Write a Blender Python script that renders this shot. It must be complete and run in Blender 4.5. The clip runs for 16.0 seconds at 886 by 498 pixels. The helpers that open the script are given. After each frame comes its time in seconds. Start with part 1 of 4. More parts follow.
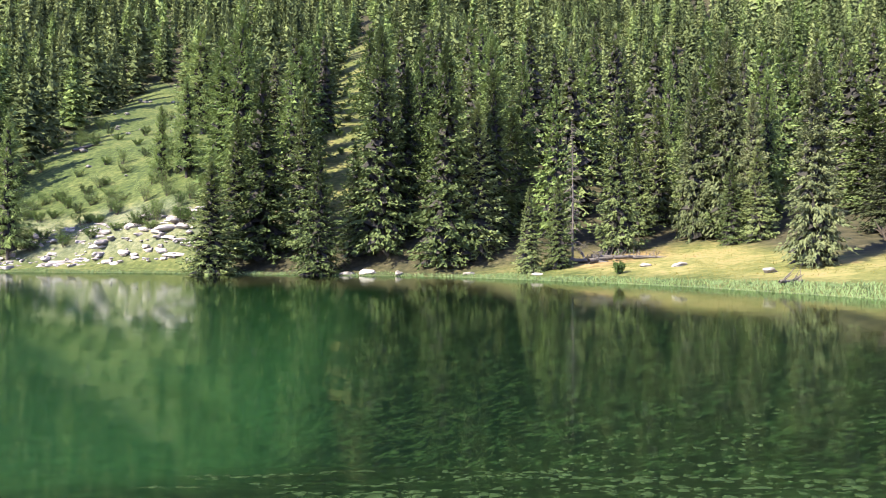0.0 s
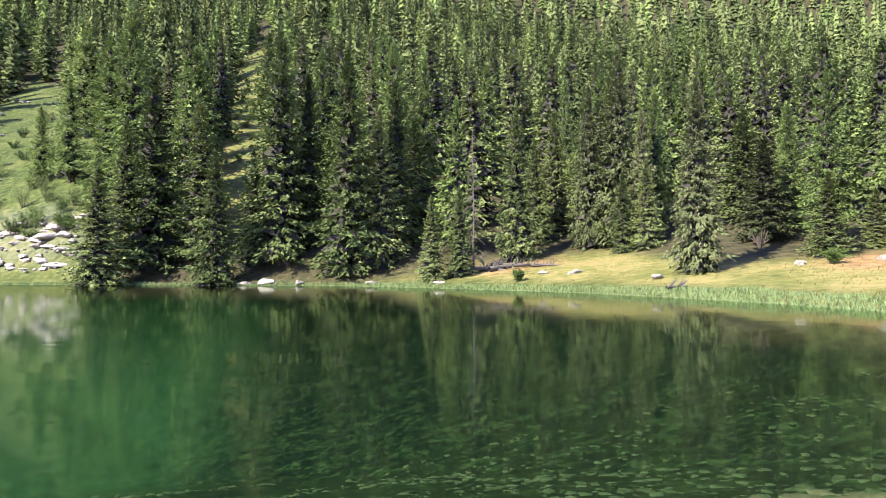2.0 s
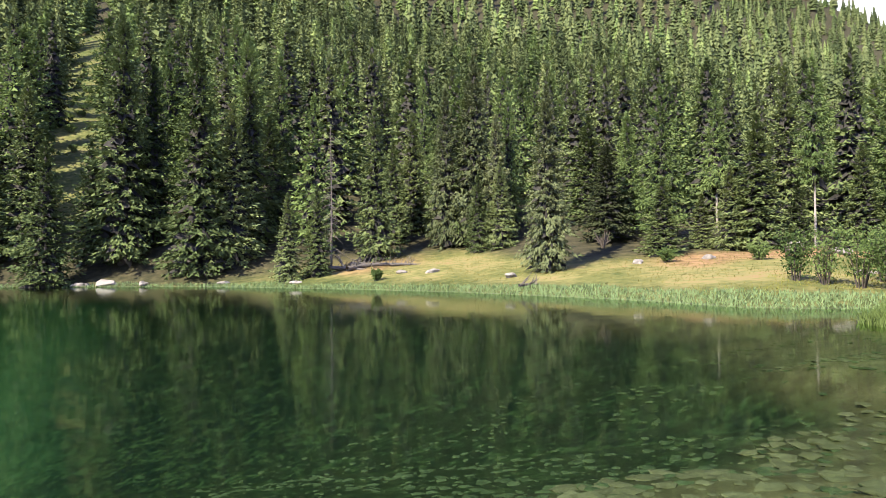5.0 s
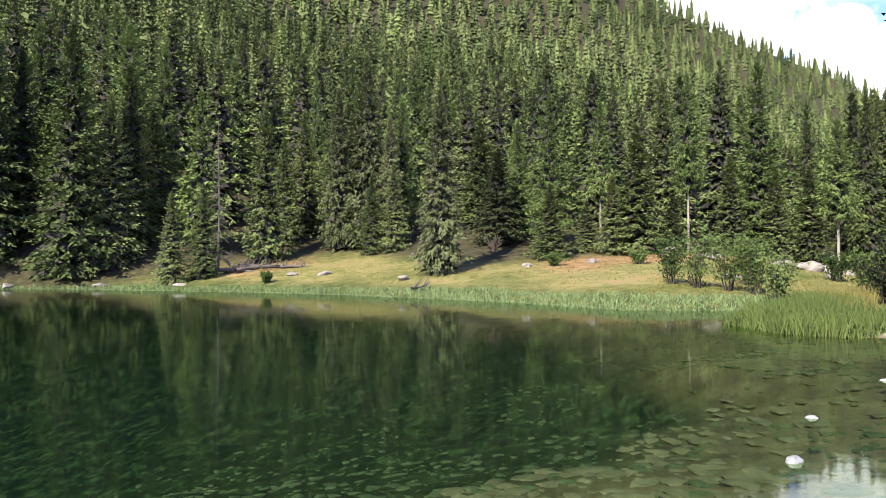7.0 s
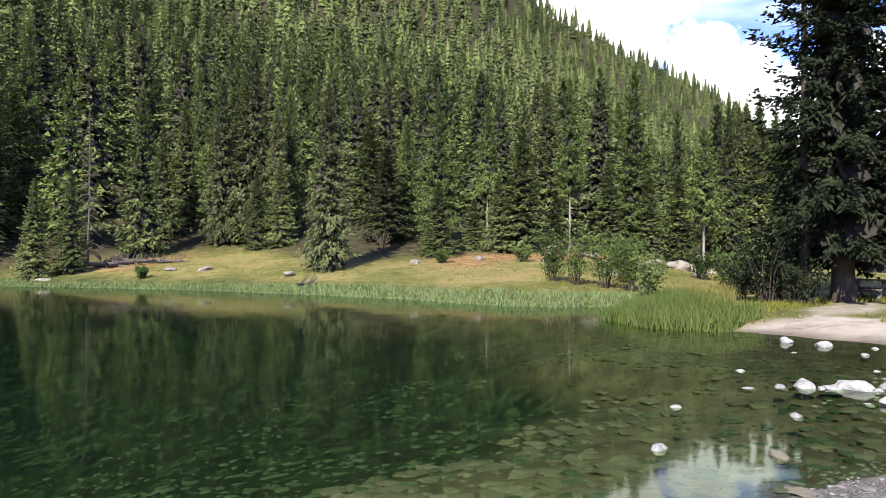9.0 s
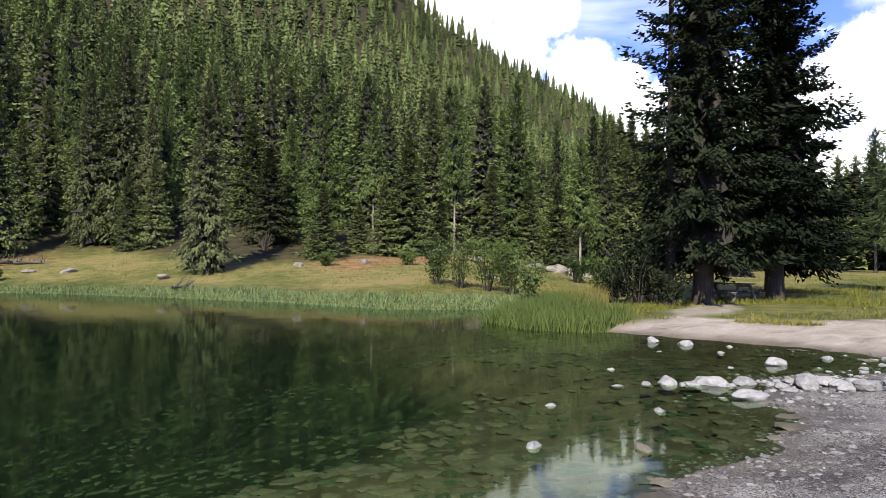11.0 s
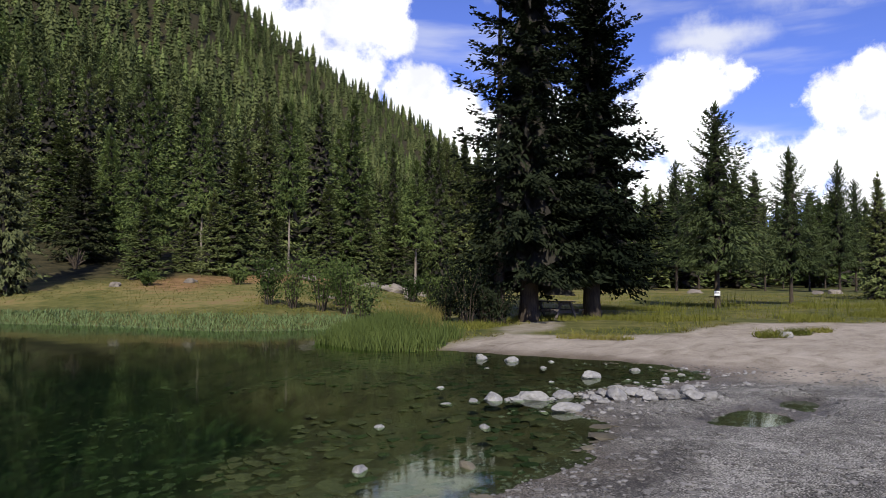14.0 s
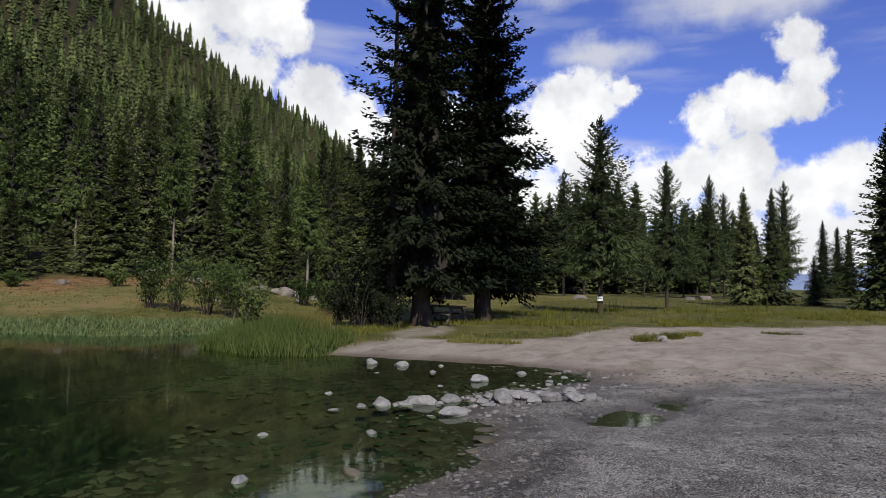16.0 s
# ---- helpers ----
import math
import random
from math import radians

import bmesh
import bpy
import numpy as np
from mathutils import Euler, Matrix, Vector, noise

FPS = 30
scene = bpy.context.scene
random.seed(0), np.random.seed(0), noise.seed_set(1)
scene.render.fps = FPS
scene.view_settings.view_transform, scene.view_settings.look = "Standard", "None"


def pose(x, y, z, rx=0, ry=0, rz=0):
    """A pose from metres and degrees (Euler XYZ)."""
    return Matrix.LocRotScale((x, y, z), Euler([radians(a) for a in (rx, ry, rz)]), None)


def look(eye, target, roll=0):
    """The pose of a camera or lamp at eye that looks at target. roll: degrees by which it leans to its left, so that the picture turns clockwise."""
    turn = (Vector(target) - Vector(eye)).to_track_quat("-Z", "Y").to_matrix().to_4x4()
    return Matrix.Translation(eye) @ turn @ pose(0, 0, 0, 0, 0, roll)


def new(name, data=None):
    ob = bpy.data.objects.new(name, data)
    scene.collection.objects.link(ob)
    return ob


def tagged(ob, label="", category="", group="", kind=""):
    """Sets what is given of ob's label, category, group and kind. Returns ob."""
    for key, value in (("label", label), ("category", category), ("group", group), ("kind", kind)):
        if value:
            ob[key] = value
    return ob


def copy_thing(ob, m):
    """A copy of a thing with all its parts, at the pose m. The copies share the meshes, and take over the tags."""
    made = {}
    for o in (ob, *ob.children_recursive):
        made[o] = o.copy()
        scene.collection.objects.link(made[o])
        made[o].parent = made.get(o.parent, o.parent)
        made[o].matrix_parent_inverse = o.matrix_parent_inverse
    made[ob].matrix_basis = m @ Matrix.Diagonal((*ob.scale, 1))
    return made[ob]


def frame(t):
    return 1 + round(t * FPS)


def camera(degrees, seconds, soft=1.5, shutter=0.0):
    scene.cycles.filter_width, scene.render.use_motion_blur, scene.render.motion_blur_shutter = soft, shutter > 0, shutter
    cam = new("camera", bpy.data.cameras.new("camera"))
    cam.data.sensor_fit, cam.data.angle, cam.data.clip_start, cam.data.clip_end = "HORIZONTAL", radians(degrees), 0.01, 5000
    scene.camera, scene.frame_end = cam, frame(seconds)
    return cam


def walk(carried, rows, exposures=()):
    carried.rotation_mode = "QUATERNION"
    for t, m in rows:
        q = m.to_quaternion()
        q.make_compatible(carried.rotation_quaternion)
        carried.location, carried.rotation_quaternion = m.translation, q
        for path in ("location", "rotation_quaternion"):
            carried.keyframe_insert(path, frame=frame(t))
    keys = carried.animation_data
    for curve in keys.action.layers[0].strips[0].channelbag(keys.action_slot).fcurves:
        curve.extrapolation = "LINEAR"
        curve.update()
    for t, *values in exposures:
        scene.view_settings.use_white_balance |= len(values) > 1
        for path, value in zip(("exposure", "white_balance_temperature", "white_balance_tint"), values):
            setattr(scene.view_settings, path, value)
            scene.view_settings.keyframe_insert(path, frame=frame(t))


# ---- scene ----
cam = camera(64.3, 16.0, soft=0.8)
EYE = 1.6
# seconds, yaw, pitch, roll, and the small sway of the camera in metres
PATH = [
    (0.0, 0.00, 0.60, 0.00, 0.00, 0.00, 0.00),
    (0.5, -2.08, 0.92, -0.16, -0.01, -0.02, 0.00),
    (1.0, -4.23, 1.30, -0.17, -0.02, -0.04, -0.01),
    (1.5, -6.20, 1.37, 0.03, -0.04, -0.06, -0.03),
    (2.0, -7.98, 1.35, 0.27, -0.05, -0.06, -0.06),
    (2.5, -9.74, 1.32, 0.38, -0.06, -0.05, -0.09),
    (3.0, -11.62, 1.28, 0.16, -0.07, -0.03, -0.10),
    (3.5, -13.62, 1.22, 0.08, -0.08, 0.00, -0.11),
    (4.0, -15.47, 1.19, 0.14, -0.08, 0.03, -0.11),
    (6.5, -25.98, 1.46, 0.37, -0.06, 0.05, -0.08),
    (7.0, -28.15, 1.42, 0.10, -0.05, 0.04, -0.07),
    (7.5, -30.63, 1.21, -0.17, -0.04, 0.04, -0.07),
    (8.0, -32.83, 0.92, -0.16, -0.02, 0.05, -0.07),
    (8.5, -35.04, 0.91, -0.29, 0.00, 0.05, -0.07),
    (9.0, -37.14, 1.17, -0.36, 0.03, 0.06, -0.08),
    (11.5, -48.81, 1.68, -0.54, 0.10, 0.05, -0.09),
    (12.0, -51.20, 1.94, -0.38, 0.13, 0.05, -0.09),
    (12.5, -53.59, 2.16, -0.43, 0.15, 0.05, -0.09),
    (13.0, -55.92, 2.29, -0.43, 0.17, 0.05, -0.09),
    (13.5, -57.95, 2.73, -0.43, 0.18, 0.04, -0.09),
    (14.0, -59.57, 3.21, -0.46, 0.19, 0.03, -0.08),
    (14.5, -61.65, 3.19, -0.63, 0.20, 0.02, -0.08),
    (15.0, -64.02, 3.39, -0.69, 0.21, 0.01, -0.08),
    (15.5, -66.19, 3.55, -0.73, 0.21, 0.00, -0.08),
    (16.0, -68.18, 3.63, -0.88, 0.22, -0.01, -0.07),
]
EXPOSURES = [(0.0, 2.25), (4.0, 1.98), (7.0, 1.63), (9.0, 1.36), (12.0, 0.66), (14.0, 0.14), (16.0, -0.25)]
walk(cam, [(t, pose(x, y, EYE + z, 90 + pitch, roll, yaw)) for t, yaw, pitch, roll, x, y, z in PATH], EXPOSURES)

# ---- light ----
SUN_AZIMUTH, SUN_HEIGHT = -122.0, 40.0


def polar(az, r):
    return r * math.sin(radians(az)), r * math.cos(radians(az))


sun_to = Vector((*polar(SUN_AZIMUTH, math.cos(radians(SUN_HEIGHT))), math.sin(radians(SUN_HEIGHT))))
lamp = bpy.data.lights.new("sun", "SUN")
lamp.energy, lamp.angle, lamp.color = 5.0, radians(0.53), (1.0, 0.94, 0.83)
sun = new("sun", lamp)
sun.matrix_world = look(sun_to * 300, (0, 0, 0))


class Nodes:
    """Short way to write a node tree."""

    def __init__(self, tree):
        self.tree = tree
        tree.nodes.clear()

    def add(self, kind, values=None, **settings):
        n = self.tree.nodes.new(kind)
        for k, v in settings.items():
            setattr(n, k, v)
        for k, v in (values or {}).items():
            s = n.inputs[k]
            if isinstance(v, bpy.types.NodeSocket):
                self.tree.links.new(v, s)
            else:
                s.default_value = v
        return n

    def math(self, op, a, b=0.0, c=0.0, clamp=False):
        return self.add("ShaderNodeMath", {0: a, 1: b, 2: c}, operation=op, use_clamp=clamp).outputs[0]

    def vmath(self, op, a, b=(0, 0, 0), out=0):
        return self.add("ShaderNodeVectorMath", {0: a, 1: b}, operation=op).outputs[out]

    def noise(self, vec, scale, detail=4.0, rough=0.55, out="Fac", warp=0.0):
        return self.add("ShaderNodeTexNoise", {"Vector": vec, "Scale": scale, "Detail": detail, "Roughness": rough,
                                               "Distortion": warp}).outputs[out]

    def ramp(self, fac, *stops):
        n = self.add("ShaderNodeValToRGB", {0: fac})
        e = n.color_ramp.elements
        while len(e) < len(stops):
            e.new(0.5)
        for el, (p, c) in zip(e, stops):
            el.position = p
            el.color = (*c, 1) if isinstance(c, tuple) else (c, c, c, 1)
        return n.outputs[0]

    def span(self, v, a, b):
        return self.add("ShaderNodeMapRange", {0: v, 1: a, 2: b, 3: 0.0, 4: 1.0}, interpolation_type="SMOOTHSTEP").outputs[0]

    def mix(self, fac, a, b, blend="MIX"):
        return self.add("ShaderNodeMix", {0: fac, 6: a, 7: b}, data_type="RGBA", blend_type=blend).outputs[2]

    def bump(self, height, strength=0.5, distance=0.05):
        return self.add("ShaderNodeBump", {"Strength": strength, "Distance": distance, "Height": height}).outputs[0]


def rgb(*c):
    return (*c, 1.0)


# sky: blue above, with the cumulus that stands behind the ridge and the meadow
world = bpy.data.worlds.new("sky")
scene.world = world
world.use_nodes = True
n = Nodes(world.node_tree)
way = n.vmath("NORMALIZE", n.add("ShaderNodeTexCoord").outputs["Generated"])
sky = n.add("ShaderNodeTexSky", sky_type="NISHITA", sun_disc=False, sun_elevation=radians(SUN_HEIGHT),
            sun_rotation=radians(SUN_AZIMUTH), altitude=1800.0, air_density=1.0, dust_density=0.6, ozone_density=2.5).outputs[0]
# cloud heaps: azimuth, height above the horizon, radius in degrees
HEAPS = [(48, 19, 3.4), (51.5, 21.5, 3.4), (55, 20.5, 2.6), (51, 17, 4), (57, 15, 3.2), (60.5, 13, 3.4), (64, 12, 3.6), (68, 12, 4), (62, 9, 4), (45, 24, 4), (49, 26, 4),
         (84.8, 8.5, 3.2), (81.5, 9, 3.4), (77, 14.5, 3.4), (80.5, 15.5, 2.8), (83, 16, 1.6), (73, 12, 4), (79, 11, 3.4), (76, 7, 4),
         (89, 13.2, 2.6), (92, 14.5, 2.8), (95, 14.5, 2.2), (94.8, 18.5, 2.3), (95.6, 16.5, 2.0), (87.5, 9.5, 3), (91.5, 9, 4), (95, 7.5, 3.6), (99, 8, 3), (102, 7, 4), (90, 4, 5), (97, 3, 5),
         (112, 12, 7), (124, 9, 9), (30, 36, 6), (-70, 34, 8), (160, 30, 10), (-150, 44, 8), (150, 40, 8)]
curl = n.vmath("SUBTRACT", n.noise(way, 16.0, 5.0, 0.6, "Color"), (0.5, 0.5, 0.5))
bent = n.vmath("ADD", way, n.vmath("MULTIPLY", curl, (0.07, 0.07, 0.05)))
rag = n.noise(way, 14.0, 9.0, 0.62)
heap = None
for az, el, size in HEAPS:
    x, y = polar(az, math.cos(radians(el)))
    far = n.vmath("DISTANCE", bent, (x, y, math.sin(radians(el))), 1)
    one = n.math("MULTIPLY_ADD", far, -1.0 / radians(size), 1.0)
    heap = one if heap is None else n.math("SMOOTH_MAX", heap, one, 0.25)
dense = n.span(n.math("ADD", heap, n.math("MULTIPLY_ADD", rag, 1.7, -0.85)), 0.05, 0.42)
streak = n.noise(n.vmath("MULTIPLY", way, (1.2, 1.2, 7.0)), 2.6, 5.0, 0.5)
veil = n.math("MULTIPLY", n.span(streak, 0.5, 0.72), 0.45)
# feathery high cloud: azimuth, height, length in degrees
for az, el, size in [(80.5, 19.0, 5.5), (91, 22.5, 10), (76, 25, 9), (66, 24, 6)]:
    x, y = polar(az, math.cos(radians(el)))
    off = n.vmath("MULTIPLY", n.vmath("SUBTRACT", bent, (x, y, math.sin(radians(el)))), (1.0, 1.0, 3.2))
    one = n.math("MULTIPLY_ADD", n.vmath("LENGTH", off, out=1), -1.0 / radians(size), 1.0)
    veil = n.math("MAXIMUM", veil, n.math("MULTIPLY", n.span(n.math("ADD", one, n.math("MULTIPLY_ADD", streak, 1.2, -0.6)), 0.0, 0.8), 0.8))
body = n.noise(way, 11.0, 5.0, 0.6)
white = n.mix(n.span(body, 0.3, 0.7), rgb(17, 17.3, 18.2), rgb(26, 26, 26))
blue = n.mix(1.0, sky, rgb(1.95, 2.0, 3.5), "MULTIPLY")
shown = n.mix(dense, n.mix(veil, blue, rgb(17, 17.3, 18)), white)
back = n.add("ShaderNodeBackground", {"Color": shown, "Strength": 0.05})
n.add("ShaderNodeOutputWorld", {"Surface": back.outputs[0]})


# ---- materials ----
def material(name):
    m = bpy.data.materials.new(name)
    m.use_nodes = True
    nd = Nodes(m.node_tree)
    return m, nd


def finish(nd, colour, rough=0.8, normal=None, spec=0.3, **more):
    v = {"Base Color": colour, "Roughness": rough, "Specular IOR Level": spec}
    if normal is not None:
        v["Normal"] = normal
    v.update(more)
    b = nd.add("ShaderNodeBsdfPrincipled", v)
    nd.add("ShaderNodeOutputMaterial", {"Surface": b.outputs[0]})


def leaf(name, dark, mid, light, through_light=0.25, tuft=0.0):
    """Needles, leaves and blades: colour from piece to piece, from plant to plant and in patches."""
    m, nd = material(name)
    geo = nd.add("ShaderNodeNewGeometry")
    where = geo.outputs["Position"]
    piece = geo.outputs["Random Per Island"]
    plant = nd.add("ShaderNodeObjectInfo").outputs["Random"]
    patch = nd.noise(where, 0.16, 3.0, 0.5)
    tone = nd.add("ShaderNodeAttribute", attribute_name="tone").outputs["Fac"]
    plant = nd.math("FRACT", nd.math("ADD", plant, tone))
    f = nd.math("ADD", nd.math("MULTIPLY", piece, 0.14), nd.math("ADD", nd.math("MULTIPLY", plant, 0.55), nd.math("MULTIPLY", patch, 0.35)))
    values = {"Roughness": 0.8, "Specular IOR Level": 0.02}
    if tuft:
        # needle tufts on the boughs
        clump = nd.noise(nd.vmath("MULTIPLY", where, (1.0, 1.0, 0.7)), tuft, 3.0, 0.65)
        f = nd.math("ADD", f, nd.math("MULTIPLY_ADD", clump, 0.6, -0.3))
    values["Base Color"] = col = nd.ramp(f, (0.2, dark), (0.55, mid), (0.95, light))
    b = nd.add("ShaderNodeBsdfPrincipled", values)
    tr = nd.add("ShaderNodeBsdfTranslucent", {"Color": col})
    mx = nd.add("ShaderNodeMixShader", {0: through_light, 1: b.outputs[0], 2: tr.outputs[0]})
    nd.add("ShaderNodeOutputMaterial", {"Surface": mx.outputs[0]})
    return m


SPRUCE = leaf("spruce_needles", (0.034, 0.048, 0.017), (0.102, 0.127, 0.045), (0.182, 0.204, 0.078), 0.14, 3.4)
SPRUCE_DRY = leaf("dry_spruce_needles", (0.038, 0.045, 0.020), (0.094, 0.107, 0.047), (0.17, 0.176, 0.084), 0.14, 3.0)
LARCH = leaf("larch_needles", (0.068, 0.097, 0.030), (0.125, 0.165, 0.052), (0.20, 0.236, 0.084), 0.22, 3.6)
WOODS = leaf("far_needles", (0.034, 0.045, 0.018), (0.082, 0.100, 0.038), (0.143, 0.160, 0.061), 0.15, 0.9)
# darker, bluer copy of the larch needles, with shade put into the colour
MEADOW_LARCH = leaf("shaded_larch_needles", (0.040, 0.055, 0.023), (0.082, 0.106, 0.043), (0.14, 0.162, 0.070), 0.2)
SHRUB = leaf("willow_leaves", (0.036, 0.058, 0.018), (0.084, 0.118, 0.034), (0.16, 0.195, 0.07), 0.3)
REED = leaf("sedge_blades", (0.080, 0.120, 0.048), (0.115, 0.162, 0.066), (0.160, 0.200, 0.085), 0.2)
RUSH = leaf("rush_blades", (0.045, 0.066, 0.019), (0.088, 0.116, 0.033), (0.19, 0.185, 0.06), 0.2)
HAY = leaf("meadow_grass", (0.105, 0.10, 0.028), (0.158, 0.138, 0.042), (0.25, 0.20, 0.075), 0.25)
GRASS = leaf("green_grass", (0.066, 0.080, 0.016), (0.138, 0.144, 0.030), (0.24, 0.21, 0.058), 0.25)


def bark_material(name, dark, light, scale=6.0):
    m, nd = material(name)
    where = nd.add("ShaderNodeTexCoord").outputs["Object"]
    long = nd.vmath("MULTIPLY", where, (1, 1, 0.18))
    a = nd.noise(long, scale * 3, 6.0, 0.65)
    b = nd.noise(where, scale * 0.4, 3.0)
    col = nd.ramp(nd.math("ADD", nd.math("MULTIPLY", a, 0.7), nd.math("MULTIPLY", b, 0.3)), (0.3, dark), (0.7, light))
    finish(nd, col, 0.9, nd.bump(a, 0.8, 0.03), 0.15)
    return m


BARK = bark_material("bark", (0.022, 0.017, 0.013), (0.095, 0.075, 0.056))
PALE_BARK = bark_material("pale_larch_bark", (0.12, 0.10, 0.08), (0.32, 0.28, 0.235))
# dead twigs inside the crowns, with the shade of the gaps in their colour
INNER = bark_material("shaded_dead_twigs", (0.012, 0.011, 0.009), (0.040, 0.036, 0.028), 2.0)
DEADWOOD = bark_material("dead_wood", (0.05, 0.042, 0.032), (0.15, 0.128, 0.104))
OLD_WOOD = bark_material("weathered_timber", (0.06, 0.05, 0.04), (0.17, 0.145, 0.12))


def stone_material(name, dark, mid, light, scale=3.0):
    m, nd = material(name)
    where = nd.add("ShaderNodeTexCoord").outputs["Object"]
    spot = nd.add("ShaderNodeObjectInfo").outputs["Random"]
    island = nd.add("ShaderNodeNewGeometry").outputs["Random Per Island"]
    a = nd.noise(where, scale, 6.0, 0.6)
    b = nd.noise(where, scale * 12, 4.0, 0.7)
    f = nd.math("ADD", nd.math("MULTIPLY", a, 0.5), nd.math("MULTIPLY", b, 0.25))
    f = nd.math("ADD", f, nd.math("MULTIPLY", nd.math("ADD", spot, island), 0.16))
    col = nd.ramp(f, (0.28, dark), (0.5, mid), (0.74, light))
    finish(nd, col, 0.78, nd.bump(nd.math("ADD", a, nd.math("MULTIPLY", b, 0.4)), 0.6, 0.03), 0.3)
    return m


STONE = stone_material("pale_granite", (0.070, 0.065, 0.058), (0.185, 0.178, 0.166), (0.33, 0.32, 0.303))
BOULDER = stone_material("lichen_boulder", (0.065, 0.055, 0.044), (0.13, 0.112, 0.09), (0.24, 0.208, 0.172), 1.2)
PEBBLE = stone_material("gravel_stones", (0.045, 0.042, 0.038), (0.13, 0.123, 0.113), (0.33, 0.318, 0.298), 5.0)
WETSTONE = stone_material("brown_wet_stones", (0.04, 0.034, 0.022), (0.095, 0.082, 0.055), (0.19, 0.165, 0.12), 3.0)
SCREE = stone_material("pink_scree_rock", (0.10, 0.085, 0.072), (0.19, 0.161, 0.138), (0.29, 0.25, 0.217), 1.2)
SUNK = stone_material("algae_stones", (0.012, 0.020, 0.009), (0.023, 0.034, 0.016), (0.055, 0.072, 0.040), 3.0)

GROUND, nd = material("ground")
where = nd.add("ShaderNodeNewGeometry").outputs["Position"]
beach = nd.add("ShaderNodeAttribute", attribute_name="beach").outputs["Fac"]
wood = nd.add("ShaderNodeAttribute", attribute_name="wood").outputs["Fac"]
lush = nd.add("ShaderNodeAttribute", attribute_name="lush").outputs["Fac"]
height = nd.add("ShaderNodeSeparateXYZ", {0: where}).outputs["Z"]
big = nd.noise(where, 0.22, 5.0, 0.6)
mid = nd.noise(where, 1.7, 5.0, 0.6)
fine = nd.noise(where, 28.0, 4.0, 0.7)
turf = nd.ramp(nd.math("ADD", nd.math("MULTIPLY", big, 0.55), nd.math("MULTIPLY", mid, 0.45)),
               (0.33, (0.043, 0.058, 0.013)), (0.46, (0.102, 0.10, 0.028)), (0.56, (0.168, 0.142, 0.050)), (0.67, (0.20, 0.128, 0.060)))
green = nd.ramp(nd.math("ADD", nd.math("MULTIPLY", big, 0.4), nd.math("MULTIPLY", mid, 0.6)),
                (0.36, (0.013, 0.023, 0.006)), (0.50, (0.036, 0.051, 0.012)), (0.66, (0.092, 0.098, 0.029)))
turf = nd.mix(lush, turf, green)
soil = nd.add("ShaderNodeAttribute", attribute_name="soil").outputs["Fac"]
turf = nd.mix(nd.math("MULTIPLY", soil, 0.8), turf, nd.ramp(mid, (0.35, (0.12, 0.062, 0.030)), (0.6, (0.25, 0.140, 0.068))))
needles = nd.ramp(nd.math("ADD", nd.math("MULTIPLY", mid, 0.6), nd.math("MULTIPLY", fine, 0.4)),
                  (0.35, (0.014, 0.014, 0.007)), (0.52, (0.035, 0.031, 0.015)), (0.7, (0.085, 0.068, 0.034)))
speck = nd.noise(where, 62.0, 2.0, 0.75)
grit = nd.ramp(nd.math("ADD", nd.math("MULTIPLY", speck, 0.75), nd.math("MULTIPLY", mid, 0.25)),
               (0.41, (0.030, 0.028, 0.026)), (0.5, (0.10, 0.095, 0.083)), (0.58, (0.36, 0.345, 0.31)))
drift = nd.noise(nd.vmath("MULTIPLY", where, (0.5, 1.0, 1.0)), 1.5, 7.0, 0.7, warp=0.8)
sand = nd.ramp(nd.math("ADD", nd.math("MULTIPLY", drift, 0.65), nd.math("MULTIPLY", fine, 0.35)),
               (0.34, (0.13, 0.105, 0.076)), (0.46, (0.24, 0.205, 0.160)), (0.6, (0.335, 0.293, 0.238)), (0.72, (0.40, 0.36, 0.30)))
coarse = nd.add("ShaderNodeAttribute", attribute_name="coarse").outputs["Fac"]
shore = nd.mix(coarse, sand, grit)
wet = nd.span(nd.math("ADD", height, nd.math("MULTIPLY", mid, 0.05)), 0.11, 0.03)
shore = nd.mix(nd.math("MULTIPLY", wet, 0.8), shore, nd.mix(1.0, shore, rgb(0.42, 0.38, 0.34), "MULTIPLY"))
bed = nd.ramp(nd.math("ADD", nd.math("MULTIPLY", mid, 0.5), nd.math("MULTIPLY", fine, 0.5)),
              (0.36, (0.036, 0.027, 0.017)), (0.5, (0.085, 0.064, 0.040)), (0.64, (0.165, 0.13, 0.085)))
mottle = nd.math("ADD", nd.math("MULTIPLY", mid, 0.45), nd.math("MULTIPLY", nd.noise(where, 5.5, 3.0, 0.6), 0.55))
# water depth tint painted into the bed colour: green and darker lower down
deep_tint = nd.ramp(mottle, (0.36, (0.0015, 0.004, 0.0015)), (0.5, (0.0035, 0.009, 0.0035)), (0.62, (0.026, 0.045, 0.019)))
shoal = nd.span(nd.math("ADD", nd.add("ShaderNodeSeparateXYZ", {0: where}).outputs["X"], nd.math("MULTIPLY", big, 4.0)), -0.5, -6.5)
shoal_tint = nd.ramp(mottle, (0.35, (0.009, 0.028, 0.011)), (0.6, (0.022, 0.058, 0.025)))
deep_tint = nd.mix(shoal, deep_tint, shoal_tint)
bed = nd.mix(nd.span(nd.math("ADD", height, nd.math("MULTIPLY", big, 0.5)), -0.1, -0.85), bed, deep_tint)
land = nd.mix(wood, nd.mix(beach, turf, shore), needles)
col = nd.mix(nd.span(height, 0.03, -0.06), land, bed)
rough = nd.math("MULTIPLY_ADD", wet, -0.45, 0.92)
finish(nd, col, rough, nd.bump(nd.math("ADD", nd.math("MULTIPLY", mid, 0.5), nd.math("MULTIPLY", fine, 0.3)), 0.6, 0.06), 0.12)

